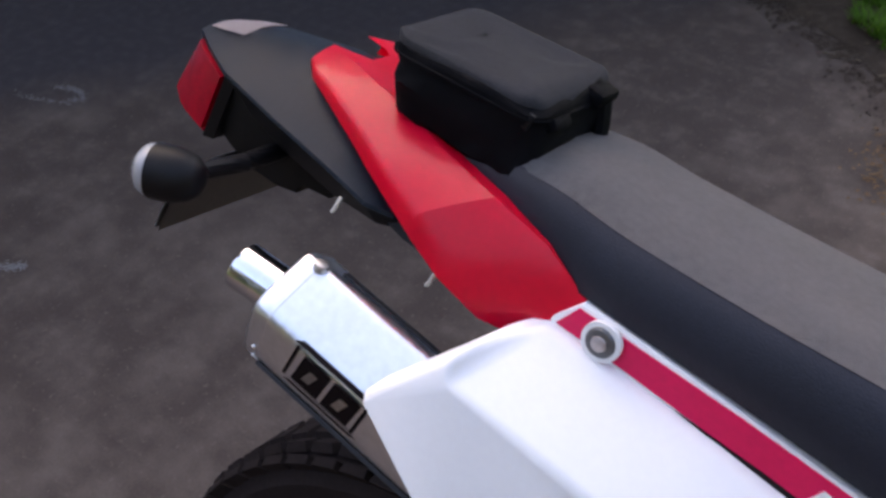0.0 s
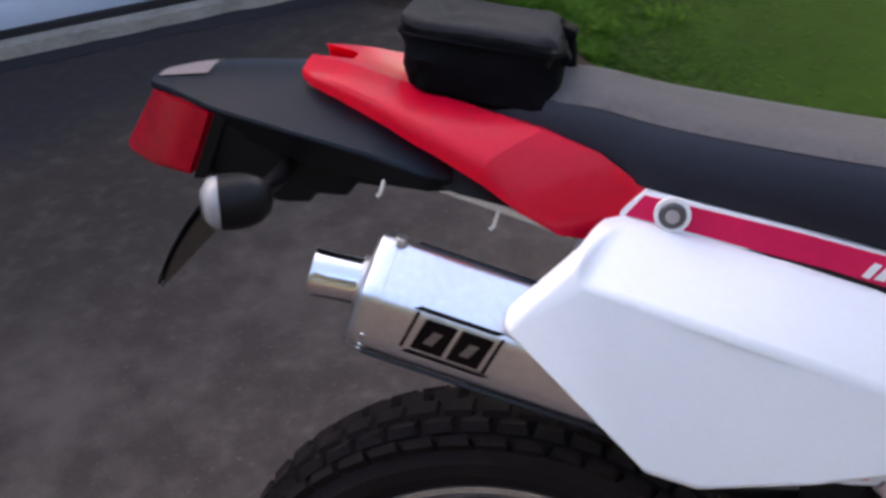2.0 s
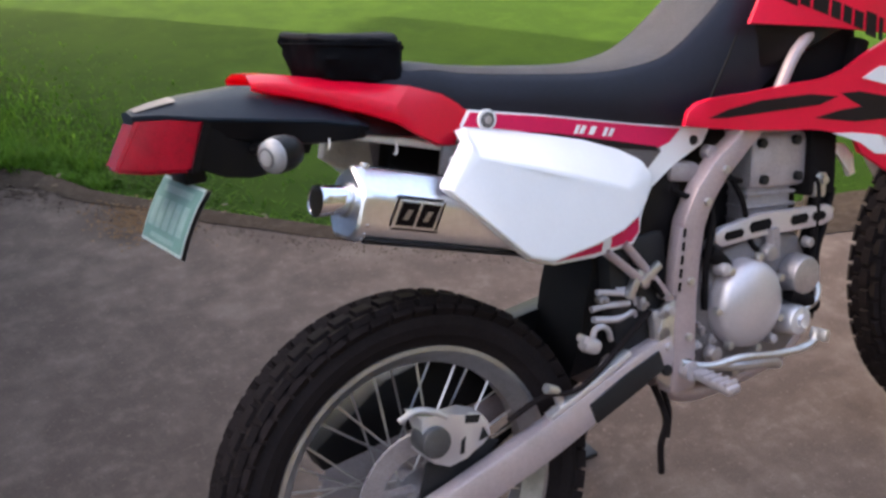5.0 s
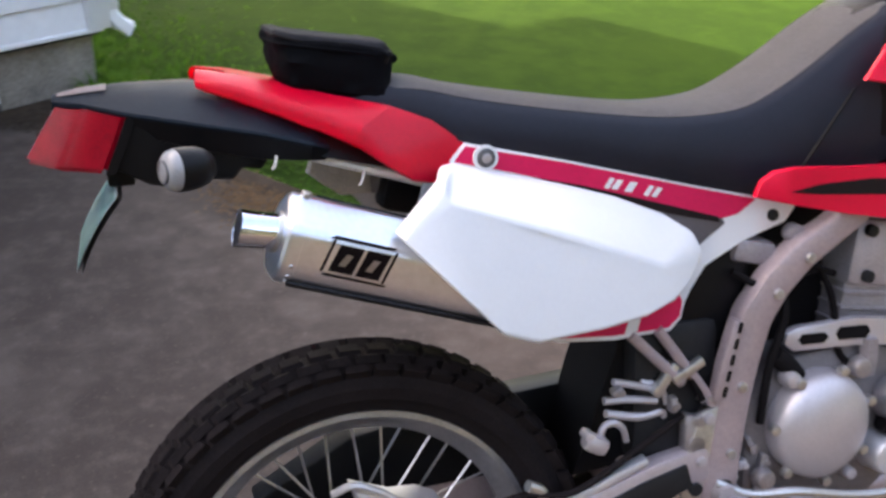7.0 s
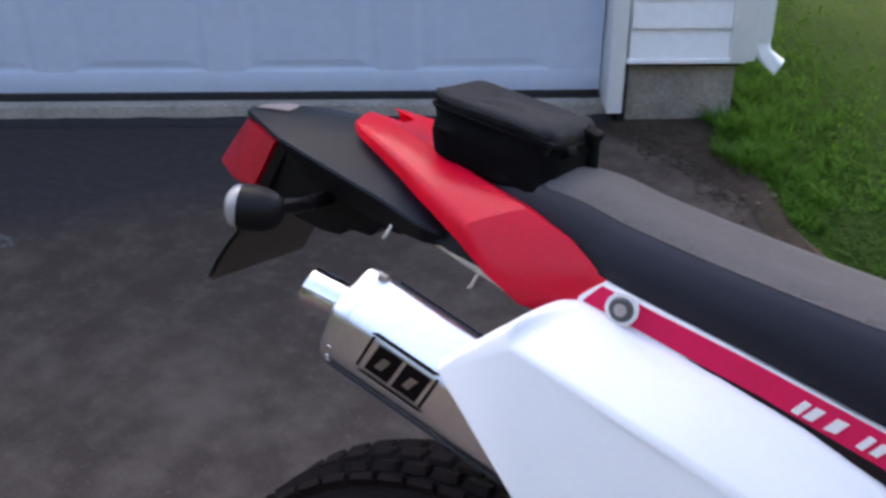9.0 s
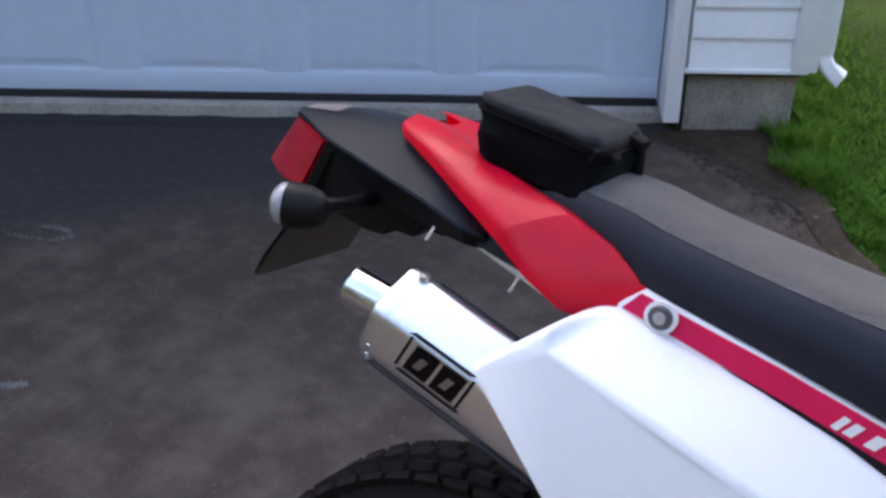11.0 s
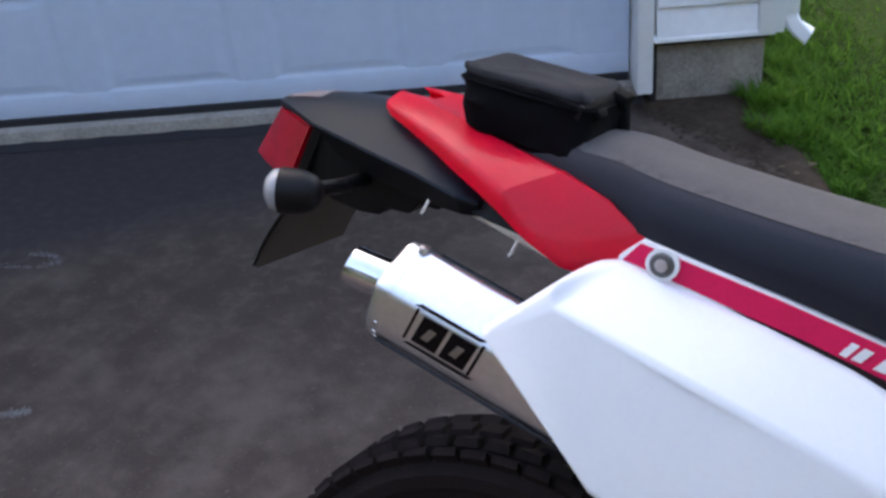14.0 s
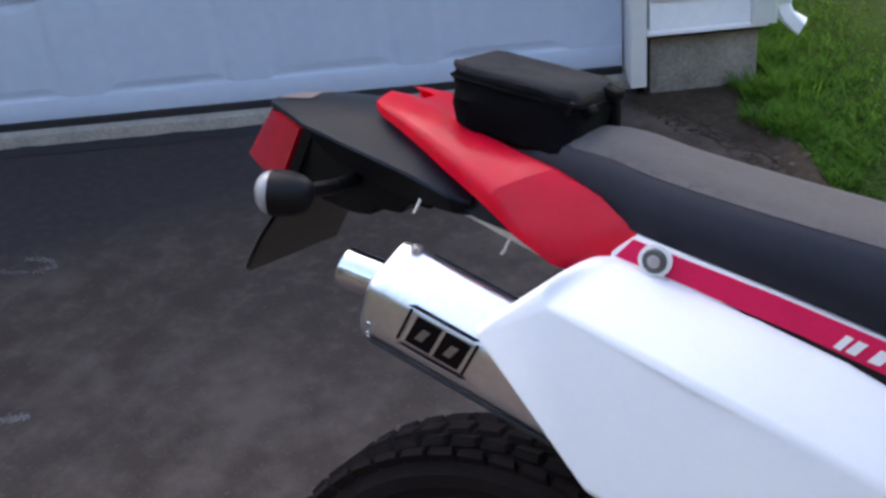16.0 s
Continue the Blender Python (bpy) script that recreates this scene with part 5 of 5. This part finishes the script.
vs = rings_to_mesh(b, [ring_at(root.lerp(tipc, 0.985), ta, 0.0197), ring_at(root.lerp(tipc, 0.7), ta, 0.0185), ring_at(root.lerp(tipc, 0.3), ta, 0.0170)], caps=False)
b.faces.new(vs[-1])
part("soot", b, near_black, tip, "soot-black inside of the tip")
b = fresh()
rings_to_mesh(b, [ring_at(root.lerp(tipc, 0.10), ta, 0.0232), ring_at(root.lerp(tipc, 0.22), ta, 0.0228)])
part("clamp", b, brushed, tip)
b = fresh()
rings_to_mesh(b, [[MA + MD * t + MU * u + MS * q for u, q in ((0.0485, -0.010), (0.0515, -0.010), (0.0480, -0.018), (0.0440, -0.018))] for t in (0.03, 0.26)])
part("upper_dark_strip", b, dark_metal, muffler, "dark strip along the muffler")
# dark strip stands in for the shade along the can's underside
b = fresh()
rings_to_mesh(b, [[MA + MD * t + MU * u + MS * q for u, q in ((-0.0395, 0.0325), (-0.0445, 0.0255), (-0.0475, 0.0270), (-0.0420, 0.0350))] for t in (0.012, 0.29)])
part("lower_shade_line", b, dark_metal, muffler, "dark strip painted as shade below the muffler")
b = fresh()
cyl(b, MA + MD * 0.015 + MU * 0.047, MA + MD * 0.015 + MU * 0.0545, 0.006, seg=12, bevel=0.001)
part("lug", b, brushed, muffler)


def can_quad(t0, t1, z0, z1, lift, skew=0.006):
    """A patch on the outer side of the can, by distance along it and height."""
    b_ = fresh()
    rings_ = []
    for k in range(9):
        z = z0 + (z1 - z0) * k / 8
        y = next((a[0] + (c[0] - a[0]) * (z - a[1]) / (c[1] - a[1]) for a, c in zip(FLANK, FLANK[1:]) if a[1] <= z <= c[1]), 0.03)
        rings_.append([MA + MD * t + MU * z + MS * (y + lift) for t in (t0 + skew * k / 8, t1 + skew * k / 8)])
    rings_to_mesh(b_, rings_, closed=False)
    bmesh.ops.solidify(b_, geom=b_.faces[:], thickness=0.0004)
    return b_


L0 = 0.044
badge = part("badge_field", can_quad(L0 - 0.002, L0 + 0.069, 0.0190, 0.0215, 0.0012), dark_decal, muffler, "black badge on the muffler flank")
for a, c, z0, z1 in ((-0.004, -0.001, -0.020, 0.0180), (0.067, 0.070, -0.020, 0.0180), (-0.002, 0.069, -0.0240, -0.0215), (0.005, 0.032, -0.0180, 0.0135), (0.036, 0.063, -0.0180, 0.0135)):
    part("badge_block", can_quad(L0 + a, L0 + c, z0, z1, 0.0010), dark_decal, badge)
for a in (0.014, 0.045):
    part("badge_hole", can_quad(L0 + a, L0 + a + 0.008, -0.010, 0.004, 0.0016), brushed, badge)
# strap that holds the can, and the pale fitting behind its tail end
b = fresh()
sheet(b, [(0.078, 0.876), (0.114, 0.870), (0.110, 0.840), (0.090, 0.820), (0.066, 0.828)], lambda x, z: -0.100, 0.004, 0.001)
cyl(b, (0.090, -0.108, 0.852), (0.090, -0.099, 0.852), 0.006, seg=12, bevel=0.001)
part("muffler_strap", b, brushed, bike, "pale metal strap holding the muffler")
b = fresh()
sheet(b, [(-0.016, 0.884), (0.058, 0.874), (0.060, 0.826), (0.020, 0.826), (-0.004, 0.842), (-0.024, 0.858)], lambda x, z: 0.086, 0.020, 0.006)
cyl(b, (0.012, 0.082, 0.866), (0.012, 0.092, 0.866), 0.009, seg=14, bevel=0.002)
part("pale_fitting", b, cream_metal, bike, "cream metal fitting under the tail")
b = fresh()
sheet(b, [(0.056, 0.875), (0.090, 0.866), (0.086, 0.822), (0.058, 0.826)], lambda x, z: 0.092, 0.006, 0.002)
part("inner_guard", b, case_metal, bike, "grey inner guard above the wheel")

# side panels: white base with a red stripe, and the bulged cover
base_y = lambda x, z: -0.094 + 0.03 * (x - 0.13) - 0.05 * (0.88 - z)
OUT = [(0.133, 0.915), (0.258, 0.886), (0.444, 0.838), (0.548, 0.814), (0.599, 0.803), (0.580, 0.779), (0.511, 0.758), (0.457, 0.734), (0.438, 0.704), (0.427, 0.688), (0.425, 0.666), (0.408, 0.650),
       (0.325, 0.649), (0.249, 0.656), (0.205, 0.672), (0.17, 0.70), (0.15, 0.80), (0.096, 0.884)]
b = fresh()
sheet(b, OUT, base_y, 0.010, 0.002)
panel = part("side_panel", b, white_plastic, bike, "white side panel with red stripe and bulged cover")
lift_y = lambda k: (lambda x, z: base_y(x, z) - k)
b = fresh()
sheet(b, [(0.132, 0.9120), (0.258, 0.8835), (0.444, 0.8355), (0.532, 0.814), (0.505, 0.797), (0.481, 0.793), (0.398, 0.818), (0.284, 0.851), (0.176, 0.880), (0.117, 0.8945)], lift_y(0.0012), 0.001)
part("stripe", b, red_decal, panel, "red stripe decal")
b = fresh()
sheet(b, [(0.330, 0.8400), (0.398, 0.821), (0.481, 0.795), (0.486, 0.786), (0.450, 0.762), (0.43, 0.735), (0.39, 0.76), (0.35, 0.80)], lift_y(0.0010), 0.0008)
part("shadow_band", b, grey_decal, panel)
b = fresh()
sheet(b, [(0.215, 0.8690), (0.284, 0.8525), (0.398, 0.8190), (0.475, 0.796), (0.478, 0.788), (0.398, 0.8080), (0.30, 0.8420)], lift_y(0.0022), 0.0008)
part("dark_band", b, dark_decal, panel)
b = fresh()
sheet(b, [(0.205, 0.676), (0.30, 0.70), (0.41, 0.715), (0.424, 0.690), (0.421, 0.669), (0.404, 0.656), (0.325, 0.6555), (0.249, 0.662)], lift_y(0.0014), 0.001)
part("lower_flash", b, red_decal, panel)
b = fresh()
sheet(b, [(0.340, 0.656), (0.352, 0.688), (0.368, 0.690), (0.358, 0.656)], lift_y(0.0026), 0.001)
part("white_dash", b, white_decal, panel)
for x0, w, hgt in ((0.316, 0.006, 0.0120), (0.326, 0.008, 0.0110), (0.344, 0.010, 0.0115), (0.371, 0.006, 0.0120), (0.382, 0.007, 0.0110)):
    zc = 0.8580 - 0.258 * (x0 - 0.30)
    b = fresh()
    sheet(b, [(x0 - 0.005, zc - hgt / 2), (x0 + w - 0.005, zc - hgt / 2 - 0.002), (x0 + w + 0.004, zc + hgt / 2 - 0.002), (x0 + 0.004, zc + hgt / 2)], lift_y(0.0028), 0.001)
    part("lettering_bar", b, white_decal, panel)
b = fresh()
cyl(b, (0.155, -0.0955, 0.8975), (0.155, -0.1000, 0.8975), 0.0152, seg=28)
ringp = part("bolt_ring", b, white_plastic, panel)
b = fresh()
cyl(b, (0.155, -0.0995, 0.8975), (0.155, -0.1025, 0.8975), 0.0122, 0.0105, seg=24, bevel=0.0015)
part("panel_bolt", b, dark_steel, ringp)
b = fresh()
cyl(b, (0.155, -0.102, 0.8975), (0.155, -0.104, 0.8975), 0.0060, seg=20, bevel=0.001)
part("bolt_socket", b, cast_metal, ringp)
b = fresh()
cyl(b, (0.559, -0.083, 0.790), (0.559, -0.090, 0.790), 0.008, seg=16, bevel=0.001)
part("panel_bolt", b, dark_metal, panel)

COVER = dict(
    a=(0.116, -0.104, 0.894), b=(0.094, -0.138, 0.891), b2=(0.082, -0.169, 0.884), c=(0.024, -0.196, 0.835), d=(0.142, -0.199, 0.710), d2=(0.184, -0.193, 0.694), e=(0.280, -0.171, 0.692),
    g=(0.345, -0.155, 0.696), h=(0.390, -0.140, 0.706), i=(0.418, -0.128, 0.724), j=(0.441, -0.117, 0.758), k=(0.430, -0.109, 0.784), l=(0.393, -0.099, 0.808),
    m=(0.325, -0.100, 0.836), n=(0.249, -0.099, 0.859), o=(0.176, -0.100, 0.877), A=(0.086, -0.178, 0.867), B=(0.205, -0.165, 0.822), C=(0.374, -0.138, 0.754))


def panel_cover(s_, parent, label=""):
    b = fresh()
    V_ = {k: b.verts.new((x, -y * s_, z)) for k, (x, y, z) in COVER.items()}
    for key, p, q in (("A2", "A", "B"), ("B2", "B", "C")):
        V_[key] = b.verts.new((V_[p].co + V_[q].co) / 2)
    for face in ("b2 c A", "b b2 A", "a A b", "a o A2 A", "o n B A2", "n m B2 B", "m C B2", "m l C", "c d A", "d d2 e g h C B2 B A2 A", "h i C", "i j C", "j k C", "k l C"):
        b.faces.new([V_[k] for k in face.split()])
    rim_edges = [e for e in b.edges if len(e.link_faces) == 1]
    skirt = bmesh.ops.extrude_edge_only(b, edges=rim_edges)
    bmesh.ops.translate(b, vec=(0, 0.03 * -s_, 0), verts=[v for v in skirt["geom"] if isinstance(v, bmesh.types.BMVert)])
    cover = part("panel_cover", b, white_plastic, parent, label, sharp=0.9)
    mod = cover.modifiers.new("edges", "BEVEL")
    mod.width, mod.segments, mod.limit_method, mod.angle_limit = 0.026, 6, "ANGLE", radians(12)


panel_cover(-1, panel, "bulged white cover over the muffler")
# the far side panel, plain
b = fresh()
sheet(b, OUT, lambda x, z: -base_y(x, z), -0.010, 0.002)
panel_cover(1, part("side_panel", b, white_plastic, bike))

# ---- the bag on the tail ----
b = fresh()
rings = []
for z, hx0, hx1, hy in ((-0.010, -0.064, 0.056, 0.056), (-0.004, -0.071, 0.060, 0.062), (0.010, -0.075, 0.061, 0.064), (0.022, -0.076, 0.061, 0.064), (0.032, -0.076, 0.060, 0.063), (0.040, -0.079, 0.059, 0.063),
                        (0.046, -0.080, 0.058, 0.063), (0.050, -0.079, 0.056, 0.061)):
    ring = []
    r_ = 0.019
    for cx, cy, a0 in ((hx1 - r_, hy - r_, 0), (hx0 + r_, hy - r_, 90), (hx0 + r_, -hy + r_, 180), (hx1 - r_, -hy + r_, 270)):
        for k in range(5):
            a = radians(a0 + k * 22.5)
            ring.append(Vector((cx + r_ * math.cos(a), cy + r_ * math.sin(a), z + (0.003 if z > 0.03 else 0) - (0.15 if z > 0.03 else 0.24) * (cx + r_ * math.cos(a)))))
    rings.append(ring)
rings_to_mesh(b, rings)
bmesh.ops.subdivide_edges(b, edges=[e for e in b.edges if e.calc_length() > 0.02], cuts=4, use_grid_fill=True)
for v in b.verts:                                     # slack, wrinkled cloth
    v.co += Vector((noise.noise(v.co * 45), noise.noise(v.co * 45 + Vector((7, 0, 0))), noise.noise(v.co * 30 + Vector((0, 9, 0))))) * 0.0052
    out = Vector((v.co.x, v.co.y, 0)).normalized()
    v.co += out * 0.0068 * noise.noise(Vector((v.co.x * 14, v.co.y * 14, v.co.z * 75)))
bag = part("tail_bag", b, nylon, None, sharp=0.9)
bag.matrix_world = bike.matrix_world @ pose(0, 0.0, 0.982, 0, 0, 0)
tagged(bag, "small black nylon tail bag strapped on the seat", "bag")
b = fresh()
ring = [v.copy() for v in rings[-1]]
mid = sum(ring, Vector()) / len(ring)
rings_to_mesh(b, [[mid + (v - mid) * q + Vector((0, 0, dz)) for v in ring] for q, dz in ((0.98, -0.0060), (1.005, -0.0045), (1.005, -0.0018), (0.985, 0.0012), (0.94, 0.0030), (0.87, 0.0042), (0.75, 0.0050), (0.5, 0.0055), (0.25, 0.0055))])
for v in b.verts:                                     # the lid sags unevenly
    v.co.z += 0.0075 * noise.noise(v.co * 24) + 0.0026 * noise.noise(v.co * 70)
part("lid", b, nylon_top, bag, "grey-black lid, paler than the sides")
b = fresh()
line = [v + (v - mid).normalized() * 0.0010 for v in rings[5]]
tube(b, line + [line[0]], 0.0015, seg=6, smooth=False)
zip_line = part("zip", b, nylon, bag, "dark zip running round the bag")
b = fresh()
box(b, (0.050, -0.0600, 0.034), (0.005, 0.003, 0.014), Matrix.Rotation(radians(25), 4, "Y"), 0.001)
part("zip_pull", b, black_plastic, zip_line)
b = fresh()
box(b, (0.060, -0.034, 0.030), (0.010, 0.024, 0.012), Matrix.Rotation(radians(60), 4, "Y"), 0.003)
part("buckle", b, nylon, bag, "black plastic buckle")
b = fresh()
box(b, (0.060, 0.03, 0.040), (0.018, 0.030, 0.012), Matrix.Rotation(radians(20), 4, "Y"), 0.004)
tube(b, [(0.052, 0.03, 0.046), (0.0605, 0.033, 0.036), (0.063, 0.035, 0.014), (0.062, 0.036, -0.012)], 0.006, seg=8, flat=1.6)
part("strap", b, nylon, bag, "black strap with plastic buckle")

# ---- leafy screen added behind the camera to block low sky light ----
rs = np.random.RandomState(5)
k = 20000
uu = rs.uniform(-16, 16, k)
top = 6.3 + 1.6 * np.sin(uu * 0.9) + 1.1 * np.sin(uu * 2.3 + 1)
zz = top * rs.rand(k) ** 0.8
dd = 10.5 + 0.05 * uu ** 2 * -1 + 2.2 * rs.rand(k) + 0.8 * np.sin(uu * 1.7) * (zz / 7)
cx, cy = G0.x + U.x * uu + N.x * dd, G0.y + U.y * uu + N.y * dd
size = 0.16 + 0.16 * rs.rand(k)
q1 = rs.normal(size=(k, 3))
q1 /= np.linalg.norm(q1, axis=1)[:, None]
q2 = np.cross(q1, rs.normal(size=(k, 3)))
q2 /= np.linalg.norm(q2, axis=1)[:, None]
cc = np.stack([cx, cy, zz], 1)
co = np.stack([cc + q1 * size[:, None], cc + q2 * size[:, None] * 0.6, cc - q1 * size[:, None], cc - q2 * size[:, None] * 0.6], 1).reshape(-1, 3)
me = bpy.data.meshes.new("sky_block_leaves")
me.from_pydata(co.tolist(), [], (np.arange(k)[:, None] * 4 + np.arange(4)).tolist())
me.materials.append(leaf_green)
tagged(new("sky_block_leaves", me), "unseen leafy screen added to block low sky light", "woods", kind="stuff")

# ---- marks, leaves, grass ----
for c, pts in (((-1.85, 0.965), [(-0.14, -0.06), (-0.05, -0.05), (0.03, -0.02), (0.05, 0.02), (0.0, 0.035), (-0.05, 0.02)]), ((-1.40, 0.43), [(-0.10, -0.03), (-0.04, -0.005), (0.01, 0.02), (0.04, 0.045)])):
    b = fresh()
    line = curve_points([(c[0] + x, c[1] + y, 0.0015) for x, y in pts], 6)
    dust = random.Random(4)
    for i in range(300):
        t = dust.random() ** 0.7
        p = line[min(len(line) - 1, int(t * len(line)))] + Vector((dust.gauss(0, 0.009), dust.gauss(0, 0.006), 0.0001 * dust.random()))
        a, l = dust.uniform(0, math.tau), dust.uniform(0.0012, 0.004)
        d, e = Vector((math.cos(a), math.sin(a), 0)) * l, Vector((-math.sin(a), math.cos(a), 0)) * l * 0.6
        b.faces.new([b.verts.new(x) for x in (p - d, p - e, p + d, p + e)])
    tagged(part("scuff_mark", b, chalk), "pale dusty scuff mark on the asphalt", "mark", kind="structure")

rng = random.Random(11)
b = fresh()
for _ in range(22):
    n = rng.uniform(0.1, 2.4)
    p = gp(edge_u(n) + rng.uniform(-0.06, 0.12), n, 0.012)
    a, l = rng.uniform(0, math.tau), rng.uniform(0.008, 0.02)
    d, e = Vector((math.cos(a), math.sin(a), 0.15)) * l, Vector((-math.sin(a), math.cos(a), 0.1)) * l * 0.5
    q = [b.verts.new(x) for x in (p - d, p - e, p + d, p + e)]
    b.faces.new(q)
tagged(part("dry_leaves", b, dry_leaf), "scattered brown dry leaves on the soil", "leaves", kind="stuff")
b = fresh()
for _ in range(380):                                  # crumbs of soil strewn over the edge of the asphalt
    n = rng.uniform(-0.02, 2.3)
    inner = edge_u(n) - 0.03 - 0.24 * max(0, 1 - n / 0.45)
    p = gp(inner + rng.gauss(-0.01, 0.035), n, 0.003)
    q = rng.uniform(0.002, 0.0045)
    bmesh.ops.create_cube(b, size=1.0, matrix=Matrix.Translation(p) @ Matrix.Rotation(rng.uniform(0, 3), 4, "Z") @ Matrix.Diagonal((q, q * rng.uniform(0.5, 1), q * 0.6, 1)))
tagged(part("soil_crumbs", b, bare_soil), "small brown crumbs of soil strewn on the asphalt", "soil", kind="stuff")


def grass(name, spots, label, mat):
    """Many curved two-face blades; spots are rows of x, y, height, lean."""
    k = len(spots)
    a = np.random.uniform(0, math.tau, k)
    x, y, hgt, lean_ = spots.T
    w = 0.0026 + 0.0020 * np.random.rand(k)
    dx, dy = np.cos(a), np.sin(a)
    base = np.stack([x, y, np.full(k, -0.02)], 1)
    side = np.stack([-dy * w, dx * w, np.zeros(k)], 1)
    mid_ = base + np.stack([dx * lean_ * 0.35, dy * lean_ * 0.35, hgt * 0.6], 1)
    tip_ = base + np.stack([dx * lean_, dy * lean_, hgt], 1)
    co = np.stack([base - side, base + side, mid_ + side * 0.8, mid_ - side * 0.8, tip_], 1).reshape(-1, 3)
    i0 = np.arange(k)[:, None] * 5
    faces = [tuple(f) for f in (i0 + np.array([[3, 2, 1, 0]])).tolist()] + [tuple(f) for f in (i0 + np.array([[2, 3, 4]])).tolist()]
    me = bpy.data.meshes.new(name)
    me.from_pydata(co.tolist(), [], faces)
    me.materials.append(mat)
    return tagged(new(name, me), label, "grass", kind="stuff")


k = 50000
nn = np.random.uniform(-4.5, 4.0, k)
du = np.random.exponential(0.45, k)
eu = np.interp(nn, [e[0] for e in EDGE], [e[1] for e in EDGE]) + np.where(nn < 0, 0.2, np.where(nn < 1.0, 0.14, 0.07))
uu = eu + du
keep = np.random.rand(k) < np.clip(1.1 - du, 0, 1) * np.clip((1.3 - nn) / 1.1, 0.12, 1)
nn, uu, du = nn[keep], uu[keep], du[keep]
px = G0.x + U.x * uu + N.x * nn
py = G0.y + U.y * uu + N.y * nn
hh = 0.003 + 0.003 * np.random.rand(len(nn)) + 0.015 * np.exp(-du / 0.18)
grass("lawn_grass", np.stack([px, py, hh, 2.4 * hh], 1), "short mown green lawn grass", grass_blade)
k = 15000
nn = np.random.uniform(-1.4, 2.6, k)
du = np.random.exponential(0.13, k)
keep = (nn < 0.6) | ((np.random.rand(k) < 0.8) & (du < 0.09))
nn, du = nn[keep], du[keep]
k = len(nn)
uu = np.interp(nn, [e[0] for e in EDGE], [e[1] for e in EDGE]) + np.where(nn < 0.7, 0.085, 0.015) + du + np.where(nn < 0.0, 0.09, 0)
px = G0.x + U.x * uu + N.x * nn
py = G0.y + U.y * uu + N.y * nn
clump = 0.5 + 0.5 * np.sin(nn * 23 + 2 * np.sin(nn * 7)) * np.cos(uu * 31)
hh = (0.022 + 0.045 * np.random.rand(k) ** 2 * clump + np.where(nn < 0.6, 0.045 * np.random.rand(k) * clump, 0)) * (0.4 + 0.6 * np.exp(-du / 0.2)) * np.where(nn < 0.7, 1.0, 0.45)
grass("edge_grass", np.stack([px, py, hh, 0.9 * hh], 1), "longer ragged grass along the driveway edge", lush_blade)
k = 1500
nn = np.random.uniform(-0.06, 0.42, k)
uu = 0.275 + np.random.exponential(0.055, k) + 0.03 * np.sin(nn * 21)
px = G0.x + U.x * uu + N.x * nn
py = G0.y + U.y * uu + N.y * nn
hh = 0.03 + 0.085 * np.random.rand(k) ** 1.5 * (0.55 + 0.45 * np.sin(nn * 26))
grass("weeds", np.stack([px, py, hh, 0.75 * hh], 1), "tufts of weeds against the concrete foundation", lush_blade)
